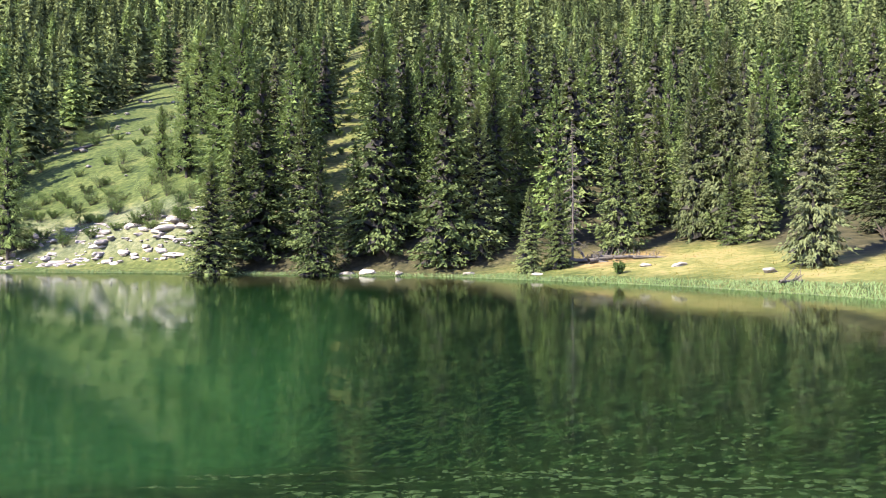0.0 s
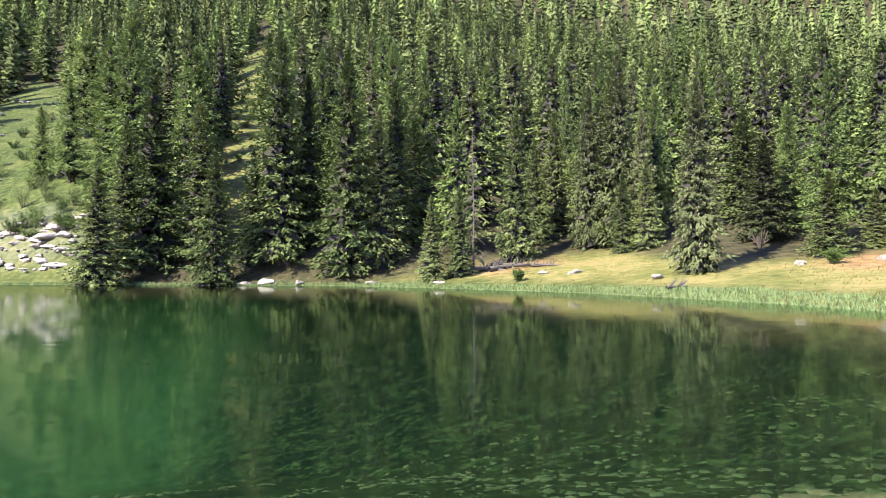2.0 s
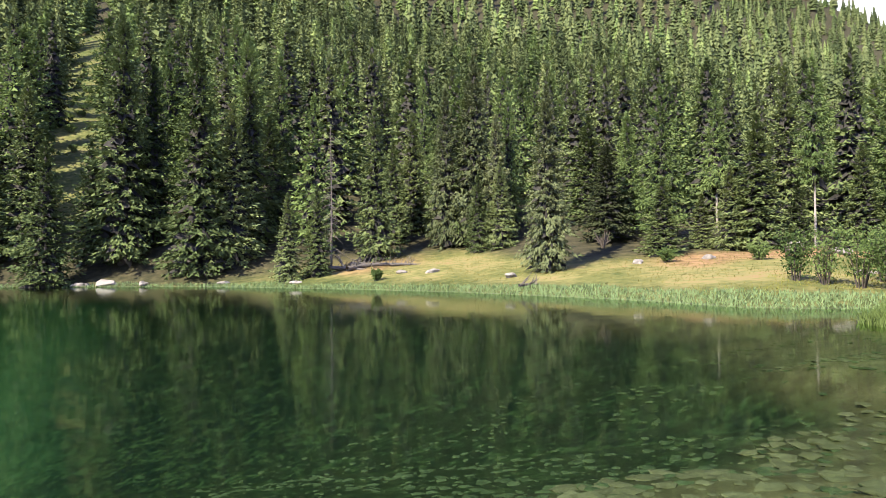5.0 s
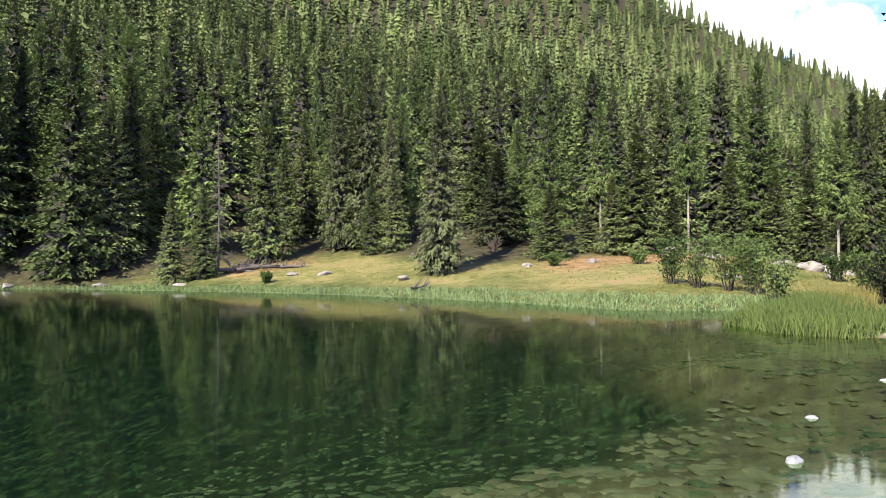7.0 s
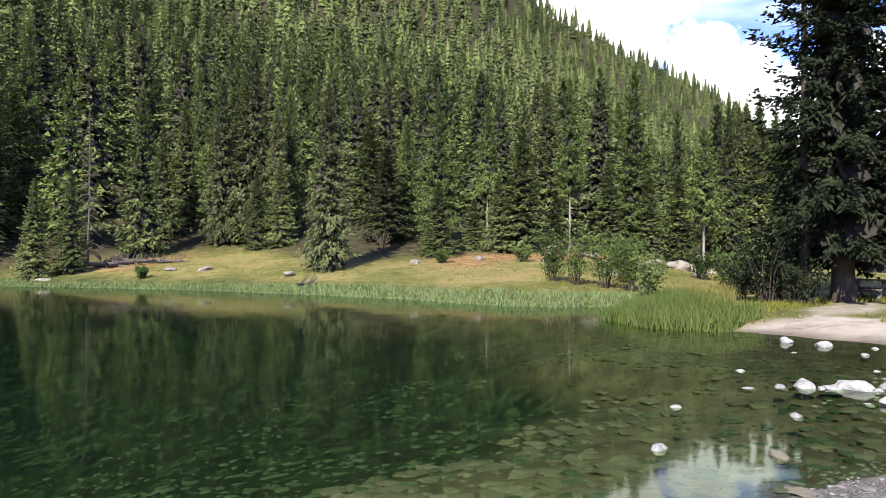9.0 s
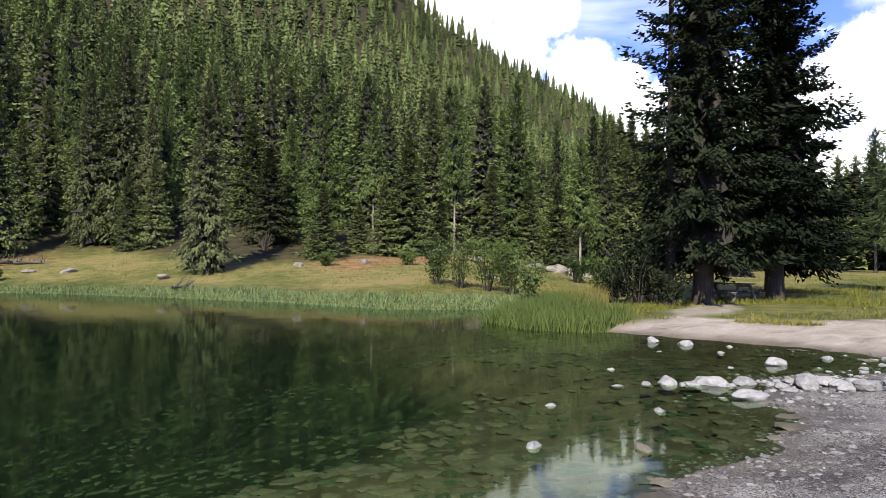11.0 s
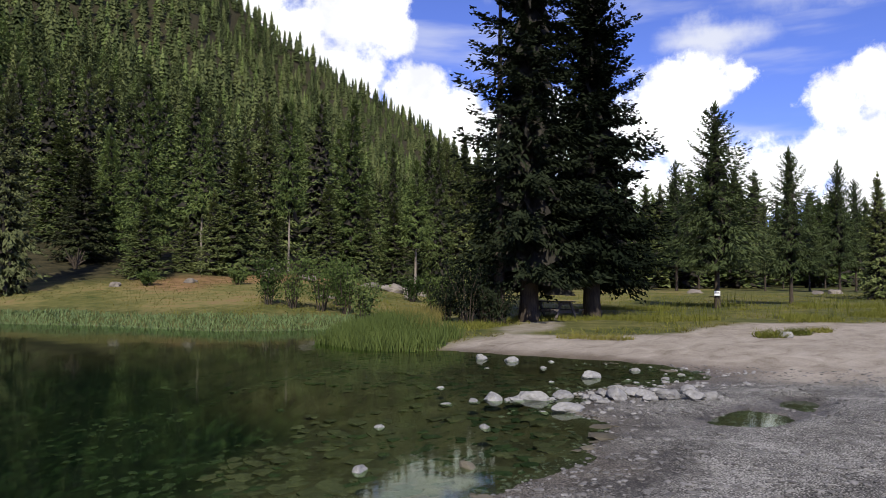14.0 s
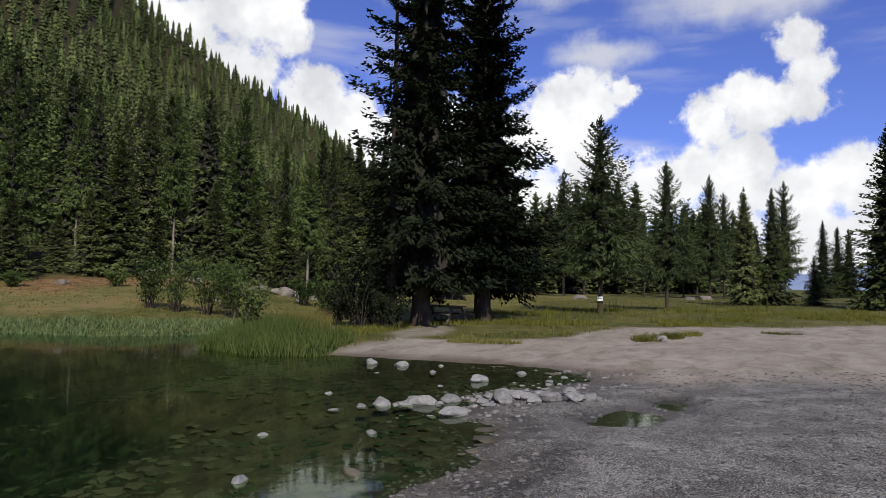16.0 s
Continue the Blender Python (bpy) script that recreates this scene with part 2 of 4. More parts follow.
WATER, nd = material("lake_water")
where = nd.add("ShaderNodeNewGeometry").outputs["Position"]
swell = nd.noise(nd.vmath("MULTIPLY", where, (1.0, 1.6, 1.0)), 0.9, 2.0, 0.4)
ripple = nd.noise(nd.vmath("MULTIPLY", where, (1.0, 1.8, 1.0)), 5.0, 2.0, 0.5)
breeze = nd.span(nd.noise(where, 0.09, 2.0), 0.45, 0.65)
hgt = nd.math("ADD", nd.math("MULTIPLY", swell, 0.5), nd.math("MULTIPLY", ripple, nd.math("MULTIPLY_ADD", breeze, 0.18, 0.06)))
nrm = nd.bump(hgt, 1.0, 0.006)
mirror = nd.add("ShaderNodeBsdfGlossy", {"Color": rgb(0.61, 0.66, 0.61), "Roughness": 0.05, "Normal": nrm})
clear = nd.add("ShaderNodeBsdfTransparent", {"Color": rgb(0.66, 0.77, 0.58)})
facing = nd.add("ShaderNodeLayerWeight", {"Blend": 0.5, "Normal": nrm}).outputs["Facing"]
fres = nd.math("MULTIPLY_ADD", nd.math("POWER", facing, 5.0), 0.98, 0.02, True)
mx = nd.add("ShaderNodeMixShader", {0: fres, 1: clear.outputs[0], 2: mirror.outputs[0]})
nd.add("ShaderNodeOutputMaterial", {"Surface": mx.outputs[0]})


# ---- the lie of the land ----
LAKE = np.array([(-130, 78), (-80, 80), (-45, 72), (-26, 67.5), (-11.2, 60.7), (0.3, 55.4), (4.6, 49.6), (9.4, 43.2), (13.3, 36.6),
                 (15.6, 29.4), (17.0, 24.5), (17.2, 19.2), (18.5, 17.6), (21.2, 16.7), (18.2, 13.6), (15.6, 12.3), (14.7, 10.2),
                 (15.4, 8.8), (15.1, 7.0), (15.0, 5.0), (14.9, 3.6), (14.3, 2.3), (12.8, 2.3), (11.4, 3.0), (10.2, 3.5), (9.0, 3.4),
                 (8.05, 2.5), (6.4, 2.2), (5.1, 2.35), (3.0, 2.2), (0, 2.0), (-6, 1.6), (-30, -3), (-90, 5), (-130, 30)], float)


def shore_distance(x, y):
    """Metres from the lake's edge: positive on land, negative over water."""
    p = np.stack([x, y], -1)
    best = np.full(x.shape, 1e9)
    inside = np.zeros(x.shape, bool)
    for a, b in zip(LAKE, np.roll(LAKE, -1, 0)):
        ab = b - a
        t = np.clip(((p - a) @ ab) / (ab @ ab), 0, 1)
        best = np.minimum(best, np.hypot(p[..., 0] - a[0] - t * ab[0], p[..., 1] - a[1] - t * ab[1]))
        cross = (a[1] > y) != (b[1] > y)
        with np.errstate(divide="ignore", invalid="ignore"):
            xi = a[0] + (y - a[1]) * ab[0] / (ab[1] if ab[1] else 1e-9)
        inside ^= cross & (x < xi)
    return np.where(inside, -best, best)


def smooth(v, a, b):
    t = np.clip((v - a) / (b - a), 0, 1)
    return t * t * (3 - 2 * t)


EDGE_AZ = [-180, -60, -33, -20, -10, 0, 7, 14, 21, 26, 30, 36, 46, 55, 61, 70, 80]
EDGE_R = [120, 110, 92, 68, 62, 57, 56, 58, 60, 52, 46, 48, 51, 57, 64, 80, 110]
SLOPE_AZ = [-180, -70, -40, -20, -5, 5, 12, 20, 30, 40, 43.5, 46, 48, 50, 53, 56, 59, 61, 66, 72, 80, 180]
FOOT = [0.02, 0.25, 0.38, 0.40, 0.42, 0.36, 0.30, 0.22, 0.16, 0.13, 0.12, 0.115, 0.11, 0.107, 0.10, 0.095, 0.09, 0.085, 0.06, 0.03, 0.008, 0.008]
MEAN = [0.02, 0.28, 0.46, 0.48, 0.52, 0.58, 0.60, 0.58, 0.54, 0.48, 0.409, 0.370, 0.349, 0.327, 0.305, 0.269, 0.230, 0.203, 0.13, 0.04, 0.008, 0.008]
LIFT_AZ = [-60, -33, -20, -12, 4, 9, 20, 46, 56, 66]
LIFT = [0.05, 0.12, 0.07, 0.06, 0.08, 0.13, 0.14, 0.10, 0.05, 0.0]
RIDGE = 700.0


def lumps(x, y, scale, seed=0.0):
    return np.array([noise.noise(Vector((a * scale, b * scale, seed))) for a, b in zip(x.ravel(), y.ravel())]).reshape(x.shape)


def ground_height(x, y, detail=True):
    x, y = np.asarray(x, float), np.asarray(y, float)
    az, r = np.degrees(np.arctan2(x, y)), np.hypot(x, y)
    sd = shore_distance(x, y)
    depth = 0.19 * np.minimum(-sd, 4) + 0.26 * np.clip(-sd - 4, 0, 18)
    pool = smooth(x, 8.5, 10.5) * smooth(y, 12, 9)
    depth = depth * (1 - 0.75 * pool)
    east = 0.5 * (1 - np.exp(-np.maximum(sd, 0) / 8.0)) + 0.022 * np.clip(sd - 8, 0, 110)
    north = 0.25 * (1 - np.exp(-np.maximum(sd, 0) / 1.5)) + np.interp(az, LIFT_AZ, LIFT) * np.minimum(np.maximum(sd, 0), 24)
    side = smooth(az, 66, 54) * smooth(y, 4, 9)
    land = east + (north - east) * side
    edge = np.interp(az, EDGE_AZ, EDGE_R)
    foot, mean = np.interp(az, SLOPE_AZ, FOOT), np.interp(az, SLOPE_AZ, MEAN)
    climb = np.minimum(r, RIDGE) - edge
    rise_ = (np.sqrt(climb * climb + 9) + climb) / 2 * (r > edge * 0.8)
    hill = foot * rise_ + (mean - foot) / (RIDGE - edge) * rise_ ** 2 - 0.15 * mean * np.maximum(r - RIDGE, 0)
    hill = np.maximum(hill, 0) * smooth(sd, 0, 6)
    z = np.where(sd < 0, -depth, land + hill)
    # a shallow puddle on the gravel
    wob = 0.35 * np.sin(x * 3.1 + y * 1.7) + 0.25 * np.sin(y * 5.3 - x * 2.2)
    z = z - 0.165 * np.exp(-(((x - 9.9) / 1.25) ** 2 + ((y - 0.95 + 0.28 * (x - 9.9)) / 0.62) ** 2 + 1.1 * wob) ** 2) * (r < 14)
    if detail:
        near = lumps(x, y, 0.9, 2.0) * 0.026 + lumps(x, y, 2.7, 5.0) * 0.015
        mid_scale = lumps(x, y, 0.22, 9.0)
        z = z + near * smooth(r, 60, 30) + mid_scale * 0.10 * smooth(sd, 2, 12) * smooth(r, 90, 55) + mid_scale * 0.12 * smooth(-sd, 3, 8)
        z = z + lumps(x, y, 0.05, 3.0) * np.minimum(hill * 0.12, 3.0) + lumps(x, y, 0.011, 7.0) * np.minimum(hill * 0.10, 9.0)
    return z


def height_at(x, y):
    return float(ground_height(np.array([x]), np.array([y]))[0])


def beach_mask(x, y):
    """One on the bare shore: south and west of a line from the reeds to the meadow's edge."""
    rim = np.interp(x, [2, 15, 17, 19.2, 19.8, 22.1, 25.7, 27.2, 29.4, 36], [8.2, 8.8, 9.2, 9.4, 6.2, 4.6, 3.4, -0.3, -5.1, -40])
    return smooth(rim - y + 0.5 * lumps(x, y, 0.35, 4.0), -0.2, 0.4) * (x > -40)


def mesh_np(name, verts, faces, mat=None, smooth_shade=False):
    """A mesh from arrays: verts (n, 3), faces (m, 3 or 4)."""
    verts, faces = np.asarray(verts, np.float32), np.asarray(faces, np.int32)
    me = bpy.data.meshes.new(name)
    m, k = faces.shape
    me.vertices.add(len(verts))
    me.vertices.foreach_set("co", verts.ravel())
    me.loops.add(m * k)
    me.loops.foreach_set("vertex_index", faces.ravel())
    me.polygons.add(m)
    me.polygons.foreach_set("loop_start", np.arange(0, m * k, k, dtype=np.int32))
    me.polygons.foreach_set("use_smooth", np.full(m, smooth_shade))
    me.update(calc_edges=True)
    if mat:
        me.materials.append(mat)
    return me


def grid_faces(rows, cols, wrap):
    i, j = np.meshgrid(np.arange(rows - 1), np.arange(cols if wrap else cols - 1), indexing="ij")
    j2 = (j + 1) % cols
    return np.stack([i * cols + j, i * cols + j2, (i + 1) * cols + j2, (i + 1) * cols + j], -1).reshape(-1, 4)


azs = np.concatenate([np.arange(-180, -42, 4.0), np.arange(-42, 108, 0.6), np.arange(108, 180, 4.0)])
rings = np.concatenate([[0.001, 0.3], 1.2 * 1.028 ** np.arange(0, 292)])
rr, aa = np.meshgrid(rings, azs, indexing="ij")
gx, gy = rr * np.sin(np.radians(aa)), rr * np.cos(np.radians(aa))
gz = ground_height(gx, gy)
me = mesh_np("ground", np.stack([gx, gy, gz], -1).reshape(-1, 3), grid_faces(len(rings), len(azs), True)[:, ::-1], GROUND, True)


def clearing(az, r):
    """How open the wood is: the slope above the scree and the bare gully."""
    left = smooth(az, -16, -18) * smooth(r - np.interp(az, [-45, -33, -28, -22, -17], [100, 104, 128, 175, 120]), 6, -6)
    mid_ = -8.0 + (r - 100) * 0.017
    gully_ = smooth(np.abs(az - mid_), 2.1, 1.2) * smooth(r, 68, 78) * smooth(r, 205, 190)
    return np.maximum(left, gully_)


def is_clearing(az, r):
    return clearing(az, r) > 0.5


def wood_mask(x, y):
    az, r = np.degrees(np.arctan2(x, y)), np.hypot(x, y)
    edge = np.interp(az, EDGE_AZ, EDGE_R)
    return smooth(r - edge, -5, 2) * smooth(az, 80, 70) * (1.0 - clearing(az, r))


az_g, sd_g = np.degrees(np.arctan2(gx, gy)), shore_distance(gx, gy)
scree_g = smooth(sd_g, 2.5, 4.5) * smooth(sd_g + 4 * lumps(gx, gy, 0.12, 14.0), 13, 9) * smooth(az_g, -17, -20) * smooth(az_g, -60, -50) * 0.2
edge_g = np.interp(az_g, EDGE_AZ, EDGE_R) - np.hypot(gx, gy)
soil_g = smooth(edge_g + 3 * lumps(gx, gy, 0.25, 21.0), 9, 6) * smooth(edge_g, 0.5, 2.5) * np.maximum(smooth(az_g, 34, 39) * smooth(az_g, 60, 55), 0.7 * smooth(az_g, 10, 12) * smooth(az_g, 19, 16))
for key, field in (("soil", soil_g), ("beach", np.maximum(np.maximum(beach_mask(gx, gy), scree_g), 0.75 * smooth(np.exp(-(((gx - 22.5) / 3.2) ** 2 + ((gy - 9.6 - 0.25 * (gx - 22.5)) / 1.1) ** 2)) + 0.3 * lumps(gx, gy, 0.9, 12.0), 0.25, 0.6))), ("wood", wood_mask(gx, gy)), ("coarse", smooth(gx + lumps(gx, gy, 0.5, 6.0), 14.5, 12.0)),
                   ("lush", np.maximum(0.75 * smooth(sd_g, 3.6, 1.6) * (gy > 14), np.maximum(np.where(az_g < -17, 0.95, 0.0) * (0.75 + 0.25 * smooth(sd_g, 9, 13)) * smooth(sd_g, 1, 3), smooth(gx, 15, 19) * smooth(gy, 14, 10) * 0.45 + 0.55 * smooth(np.hypot(gx, gy), 66, 74) * smooth(az_g, -4, -6) * smooth(az_g, -12, -10))))):
    at = me.attributes.new(key, "FLOAT", "POINT")
    at.data.foreach_set("value", np.ascontiguousarray(field, np.float32).ravel())
tagged(new("ground", me), "alpine shore ground of gravel, golden meadow grass and forest soil", "ground", kind="structure")

wx, wy = np.meshgrid(np.linspace(-135, 24, 60), np.linspace(-12, 100, 50), indexing="ij")
me = mesh_np("water", np.stack([wx, wy, wx * 0], -1).reshape(-1, 3), grid_faces(60, 50, False)[:, ::-1], WATER, True)
tagged(new("water", me), "clear green mountain lake with a calm mirroring surface", "lake", kind="structure")


# ---- builders ----
def part(name, me, parent, label=""):
    ob = new(name, me)
    ob.parent = parent
    return tagged(ob, label)


def sprays(base, way, length, width, roll):
    """Flat pointed sprays (needle twigs, leaves, blades)."""
    up = np.array([0, 0, 1.0])
    side = np.cross(way, up)
    side /= np.maximum(np.linalg.norm(side, axis=1, keepdims=True), 1e-4)
    lift = np.cross(side, way)
    side = side * np.cos(roll)[:, None] + lift * np.sin(roll)[:, None]
    low = base + way * (length * 0.12)[:, None]
    v = np.stack([low + side * width[:, None], base + way * length[:, None], low - side * width[:, None]], 1)
    return v.reshape(-1, 3), np.arange(len(base) * 3).reshape(-1, 3)


def unit(v):
    return v / np.maximum(np.linalg.norm(v, axis=-1, keepdims=True), 1e-6)


def joined(*pieces):
    vs, fs, n0 = [], [], 0
    for v, f in pieces:
        vs.append(v)
        fs.append(np.asarray(f) + n0)
        n0 += len(v)
    return np.concatenate(vs), np.concatenate(fs)


def conifer(seed, H, W, bare=0.03, whorls=26, arms=9, twigs=16, droop=0.45, spread=0.85, ragged=0.3, twig=0.30, slim=0.16, hang=0.35, rise=0.12, upturn=0.15, core=0.34, skirts=10, seg=7, scatter_=0.35):
    """Crown of a conifer: whorls of fan-shaped boughs round the trunk, each a frond of twigs that sags and turns up at its tip.
    bare: bare part of the trunk; spread: exponent of the outline; core: width of the dense inner twigs; scatter_: how far boughs stray from their whorl."""
    g = np.random.default_rng(seed)
    n_ = whorls * arms
    level = np.repeat(np.arange(whorls), arms)
    u = np.clip((level + 0.5 + scatter_ * g.normal(size=n_)) / whorls, 0.0, 0.995) ** 1.08
    z = H * (bare + (0.97 - bare) * u)
    turn = (np.tile(np.arange(arms), whorls) + 0.75 * g.random(n_)) * 6.283 / arms + level * 2.399 + g.random()
    lobe = 1 + 0.12 * np.sin(turn * 2 + seed) + 0.12 * np.sin(0.9 * level + turn + seed)
    reach = W / 2 * ((1 - u) ** spread + 0.025) * (1 - ragged + 1.5 * ragged * g.random(n_)) * lobe * (0.8 + 0.2 * smooth(u, 0.0, 0.1))
    climb = rise + 0.75 * u ** 2 + 0.18 * (g.random(n_) - 0.5)
    sag = droop * (1 - 0.6 * u) * (0.75 + 0.5 * g.random(n_))
    out = np.stack([np.cos(turn), np.sin(turn), 0 * turn], 1)
    lat = np.stack([-out[:, 1], out[:, 0], 0 * turn], 1)
    s = 0.18 + 0.80 * (np.arange(twigs) + 0.8 * g.random((n_, twigs))) / twigs
    B = out[:, None] * (s * reach[:, None])[..., None]
    B += g.normal(size=B.shape) * (0.035 * reach[:, None, None] + 0.01)
    B[..., 2] += z[:, None] + reach[:, None] * (climb[:, None] * s - sag[:, None] * s ** 2 + upturn * s ** 4)
    side = np.where(np.arange(twigs) % 2, 1.0, -1.0)[None] * (0.95 - 0.75 * s ** 2) * (0.6 + 0.6 * g.random(s.shape))
    slope = climb[:, None] - 2 * sag[:, None] * s + 4 * upturn * s ** 3
    down = slope * 0.6 - hang * np.abs(side) * (0.4 + 1.2 * g.random(s.shape)) * (1 - 0.6 * u[:, None])
    D = unit(out[:, None] * (0.35 + 0.5 * s)[..., None] + lat[:, None] * side[..., None] + np.array([0, 0, 1.0]) * down[..., None])
    L = twig * (reach[:, None] * 0.8 + 0.05 * W) * (1.15 - 0.55 * s) * (0.7 + 0.6 * g.random(s.shape))
    roll = (0.65 * g.normal(size=s.shape)).ravel()
    pieces = [sprays(B.reshape(-1, 3), D.reshape(-1, 3), L.ravel(), (slim * W * 0.11 + L * slim * 0.55).ravel() * (0.7 + 0.6 * g.random(L.size)), roll)]
    # leading shoot
    k = 10
    zb = H * (0.945 + 0.05 * np.arange(k) / k)
    a = np.arange(k) * 2.4
    d = unit(np.stack([np.cos(a) * 0.5, np.sin(a) * 0.5, 0.8 + 0 * a], 1))
    pieces.append(sprays(np.stack([0 * zb, 0 * zb, zb], 1), d, np.full(k, 0.03 * H), np.full(k, 0.005 * H), a))
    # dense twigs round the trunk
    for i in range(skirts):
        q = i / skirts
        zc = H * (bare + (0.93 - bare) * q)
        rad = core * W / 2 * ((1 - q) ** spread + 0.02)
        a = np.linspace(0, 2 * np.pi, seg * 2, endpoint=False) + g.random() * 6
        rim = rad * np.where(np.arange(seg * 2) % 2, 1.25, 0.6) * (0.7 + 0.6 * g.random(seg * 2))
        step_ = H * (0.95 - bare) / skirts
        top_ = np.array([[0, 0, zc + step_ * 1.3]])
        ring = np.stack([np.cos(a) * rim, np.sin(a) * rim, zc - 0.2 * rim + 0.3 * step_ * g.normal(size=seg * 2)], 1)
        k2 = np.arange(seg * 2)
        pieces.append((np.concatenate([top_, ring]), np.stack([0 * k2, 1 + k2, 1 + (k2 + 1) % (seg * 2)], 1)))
    return *joined(*pieces), n_ * twigs + k


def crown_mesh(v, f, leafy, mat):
    """Crown with live needles and, past the first leafy faces, dead inner twigs darkened as shade between the boughs.
    """
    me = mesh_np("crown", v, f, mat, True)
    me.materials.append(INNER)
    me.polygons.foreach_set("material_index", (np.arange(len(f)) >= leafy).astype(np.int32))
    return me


def tube(path, radii, sides=8):
    """Verts and quads of a tapered tube along a path."""
    path, radii = np.asarray(path, float), np.asarray(radii, float)
    way_ = np.gradient(path, axis=0)
    way_ = unit(way_)
    ref = np.where(np.abs(way_[:, 2:3]) > 0.9, np.array([[1.0, 0, 0]]), np.array([[0, 0, 1.0]]))
    s = unit(np.cross(way_, ref))
    t = np.cross(way_, s)
    a = np.linspace(0, 2 * np.pi, sides, endpoint=False)
    ring = path[:, None] + radii[:, None, None] * (s[:, None] * np.cos(a)[None, :, None] + t[:, None] * np.sin(a)[None, :, None])
    return ring.reshape(-1, 3), grid_faces(len(path), sides, True)


def trunk_mesh(name, H, radius, mat, lean=0.0, seed=0, flare=1.5, stubs=10, low=0.35):
    g = np.random.default_rng(seed + 900)
    h = np.array([-0.4, 0.0, 0.03, 0.1, 0.25, 0.5, 0.75, 0.97]) * np.array([1, 1] + [H] * 6)
    r = radius * np.array([flare * 1.1, flare, 1.12, 1.0, 0.8, 0.5, 0.2, 0.03])
    bend = lean * np.clip(h, 0, None) * np.exp(-np.clip(h, 0, None) / (0.25 * H))
    pts = np.stack([bend, 0.3 * bend, h], 1)
    pieces = [tube(pts, r, 9)]
    for i in range(stubs):
        z = H * (0.05 + low * g.random())
        a = g.random() * 6.28
        ln = 0.4 + 0.9 * g.random()
        d = np.array([math.cos(a), math.sin(a), -0.15 + 0.3 * g.random()])
        p = np.array([0, 0, z])
        pieces.append(tube([p, p + d * ln * 0.5, p + d * ln + np.array([0, 0, -0.1 * ln])], [0.03, 0.02, 0.006], 4))
    v, f = joined(*pieces)
    return mesh_np(name, v, f, mat, True)


def tree_template(kind, seed):
    """One standing tree, 10 m high and as wide as its kind; copies are scaled."""
    H = 10.0
    if kind == "spruce":
        shape = conifer(seed, H, 4.0, 0.02, 38, 10, 26, 0.50, 0.80, 0.34, 0.22, 0.13, 0.7, 0.16, 0.2, 0.5, 18, 9, 0.5)
        crown, bark, rad, tag, bare = SPRUCE, BARK, 0.16, "dense dark green spruce tree with drooping boughs", 0.3
    elif kind == "dry_spruce":
        shape = conifer(seed, H, 4.1, 0.05, 38, 11, 34, 0.7, 0.78, 0.36, 0.22, 0.115, 1.1, 0.18, 0.25, 0.5, 18, 9, 0.6)
        crown, bark, rad, tag, bare = SPRUCE_DRY, BARK, 0.16, "tall spruce tree with brownish grey green hanging boughs", 0.3
    elif kind == "larch":
        shape = conifer(seed, H, 4.2, 0.10, 34, 9, 34, 0.30, 0.72, 0.50, 0.22, 0.09, 1.0, 0.15, 0.2, 0.36, 12, 7, 0.7)
        crown, bark, rad, tag, bare = LARCH, BARK, 0.12, "light green feathery larch tree with airy branches", 0.5
    elif kind == "meadow_larch":
        shape = conifer(seed, H, 4.9, 0.21, 34, 8, 46, 0.42, 0.72, 0.42, 0.20, 0.068, 1.2, 0.16, 0.3, 0.3, 12, 7, 0.8)
        crown, bark, rad, tag, bare = MEADOW_LARCH, BARK, 0.13, "larch tree with loose airy branches in the meadow, shade painted into its blue-green", 0.6
    elif kind == "high_larch":
        shape = conifer(seed, H, 3.9, 0.34, 26, 9, 34, 0.30, 0.76, 0.50, 0.22, 0.09, 1.0, 0.1, 0.2, 0.32, 8, 7, 0.7)
        crown, bark, rad, tag, bare = LARCH, PALE_BARK, 0.1, "larch tree with a tall bare pale trunk and light green top", 0.6
    elif kind == "wood_spruce":
        shape = conifer(seed, H, 4.0, 0.04, 27, 8, 11, 0.50, 0.78, 0.34, 0.26, 0.21, 0.7, 0.14, 0.18, 0.55, 16, 8, 0.5)
        crown, bark, rad, tag, bare = SPRUCE, BARK, 0.15, "dark green spruce tree in the forest on the slope", 0.3
    else:
        shape = conifer(seed, H, 4.3, 0.08, 28, 8, 14, 0.30, 0.72, 0.48, 0.28, 0.19, 0.9, 0.15, 0.2, 0.42, 12, 7, 0.7)
        crown, bark, rad, tag, bare = LARCH, BARK, 0.12, "light green larch tree in the forest on the slope", 0.5
    name = "larch_tree" if "larch" in kind else "spruce_tree"
    top = tagged(new(name), tag, "tree", "forest trees" if "wood" in kind else "shore trees")
    part("trunk", trunk_mesh("trunk", H, rad, bark, 0.0, seed, 1.5, 8, bare), top)
    part("crown", crown_mesh(*shape, crown), top)
    return top


def plant_all(kind, variants, rows):
    """Trees at rows of x, y, z, height, width factor, turn."""
    made = {}
    for i, row in enumerate(rows):
        made.setdefault(i % variants, []).append(row)
    for k, group in made.items():
        first = tree_template(kind, 11 * k + len(kind))
        poses = [pose(x, y, z - 0.05, 0, 0, turn) @ Matrix.Diagonal((h / 10 * w, h / 10 * w, h / 10, 1)) for x, y, z, h, w, turn in group]
        for m in poses[1:]:
            copy_thing(first, m)
        first.matrix_basis = poses[0]


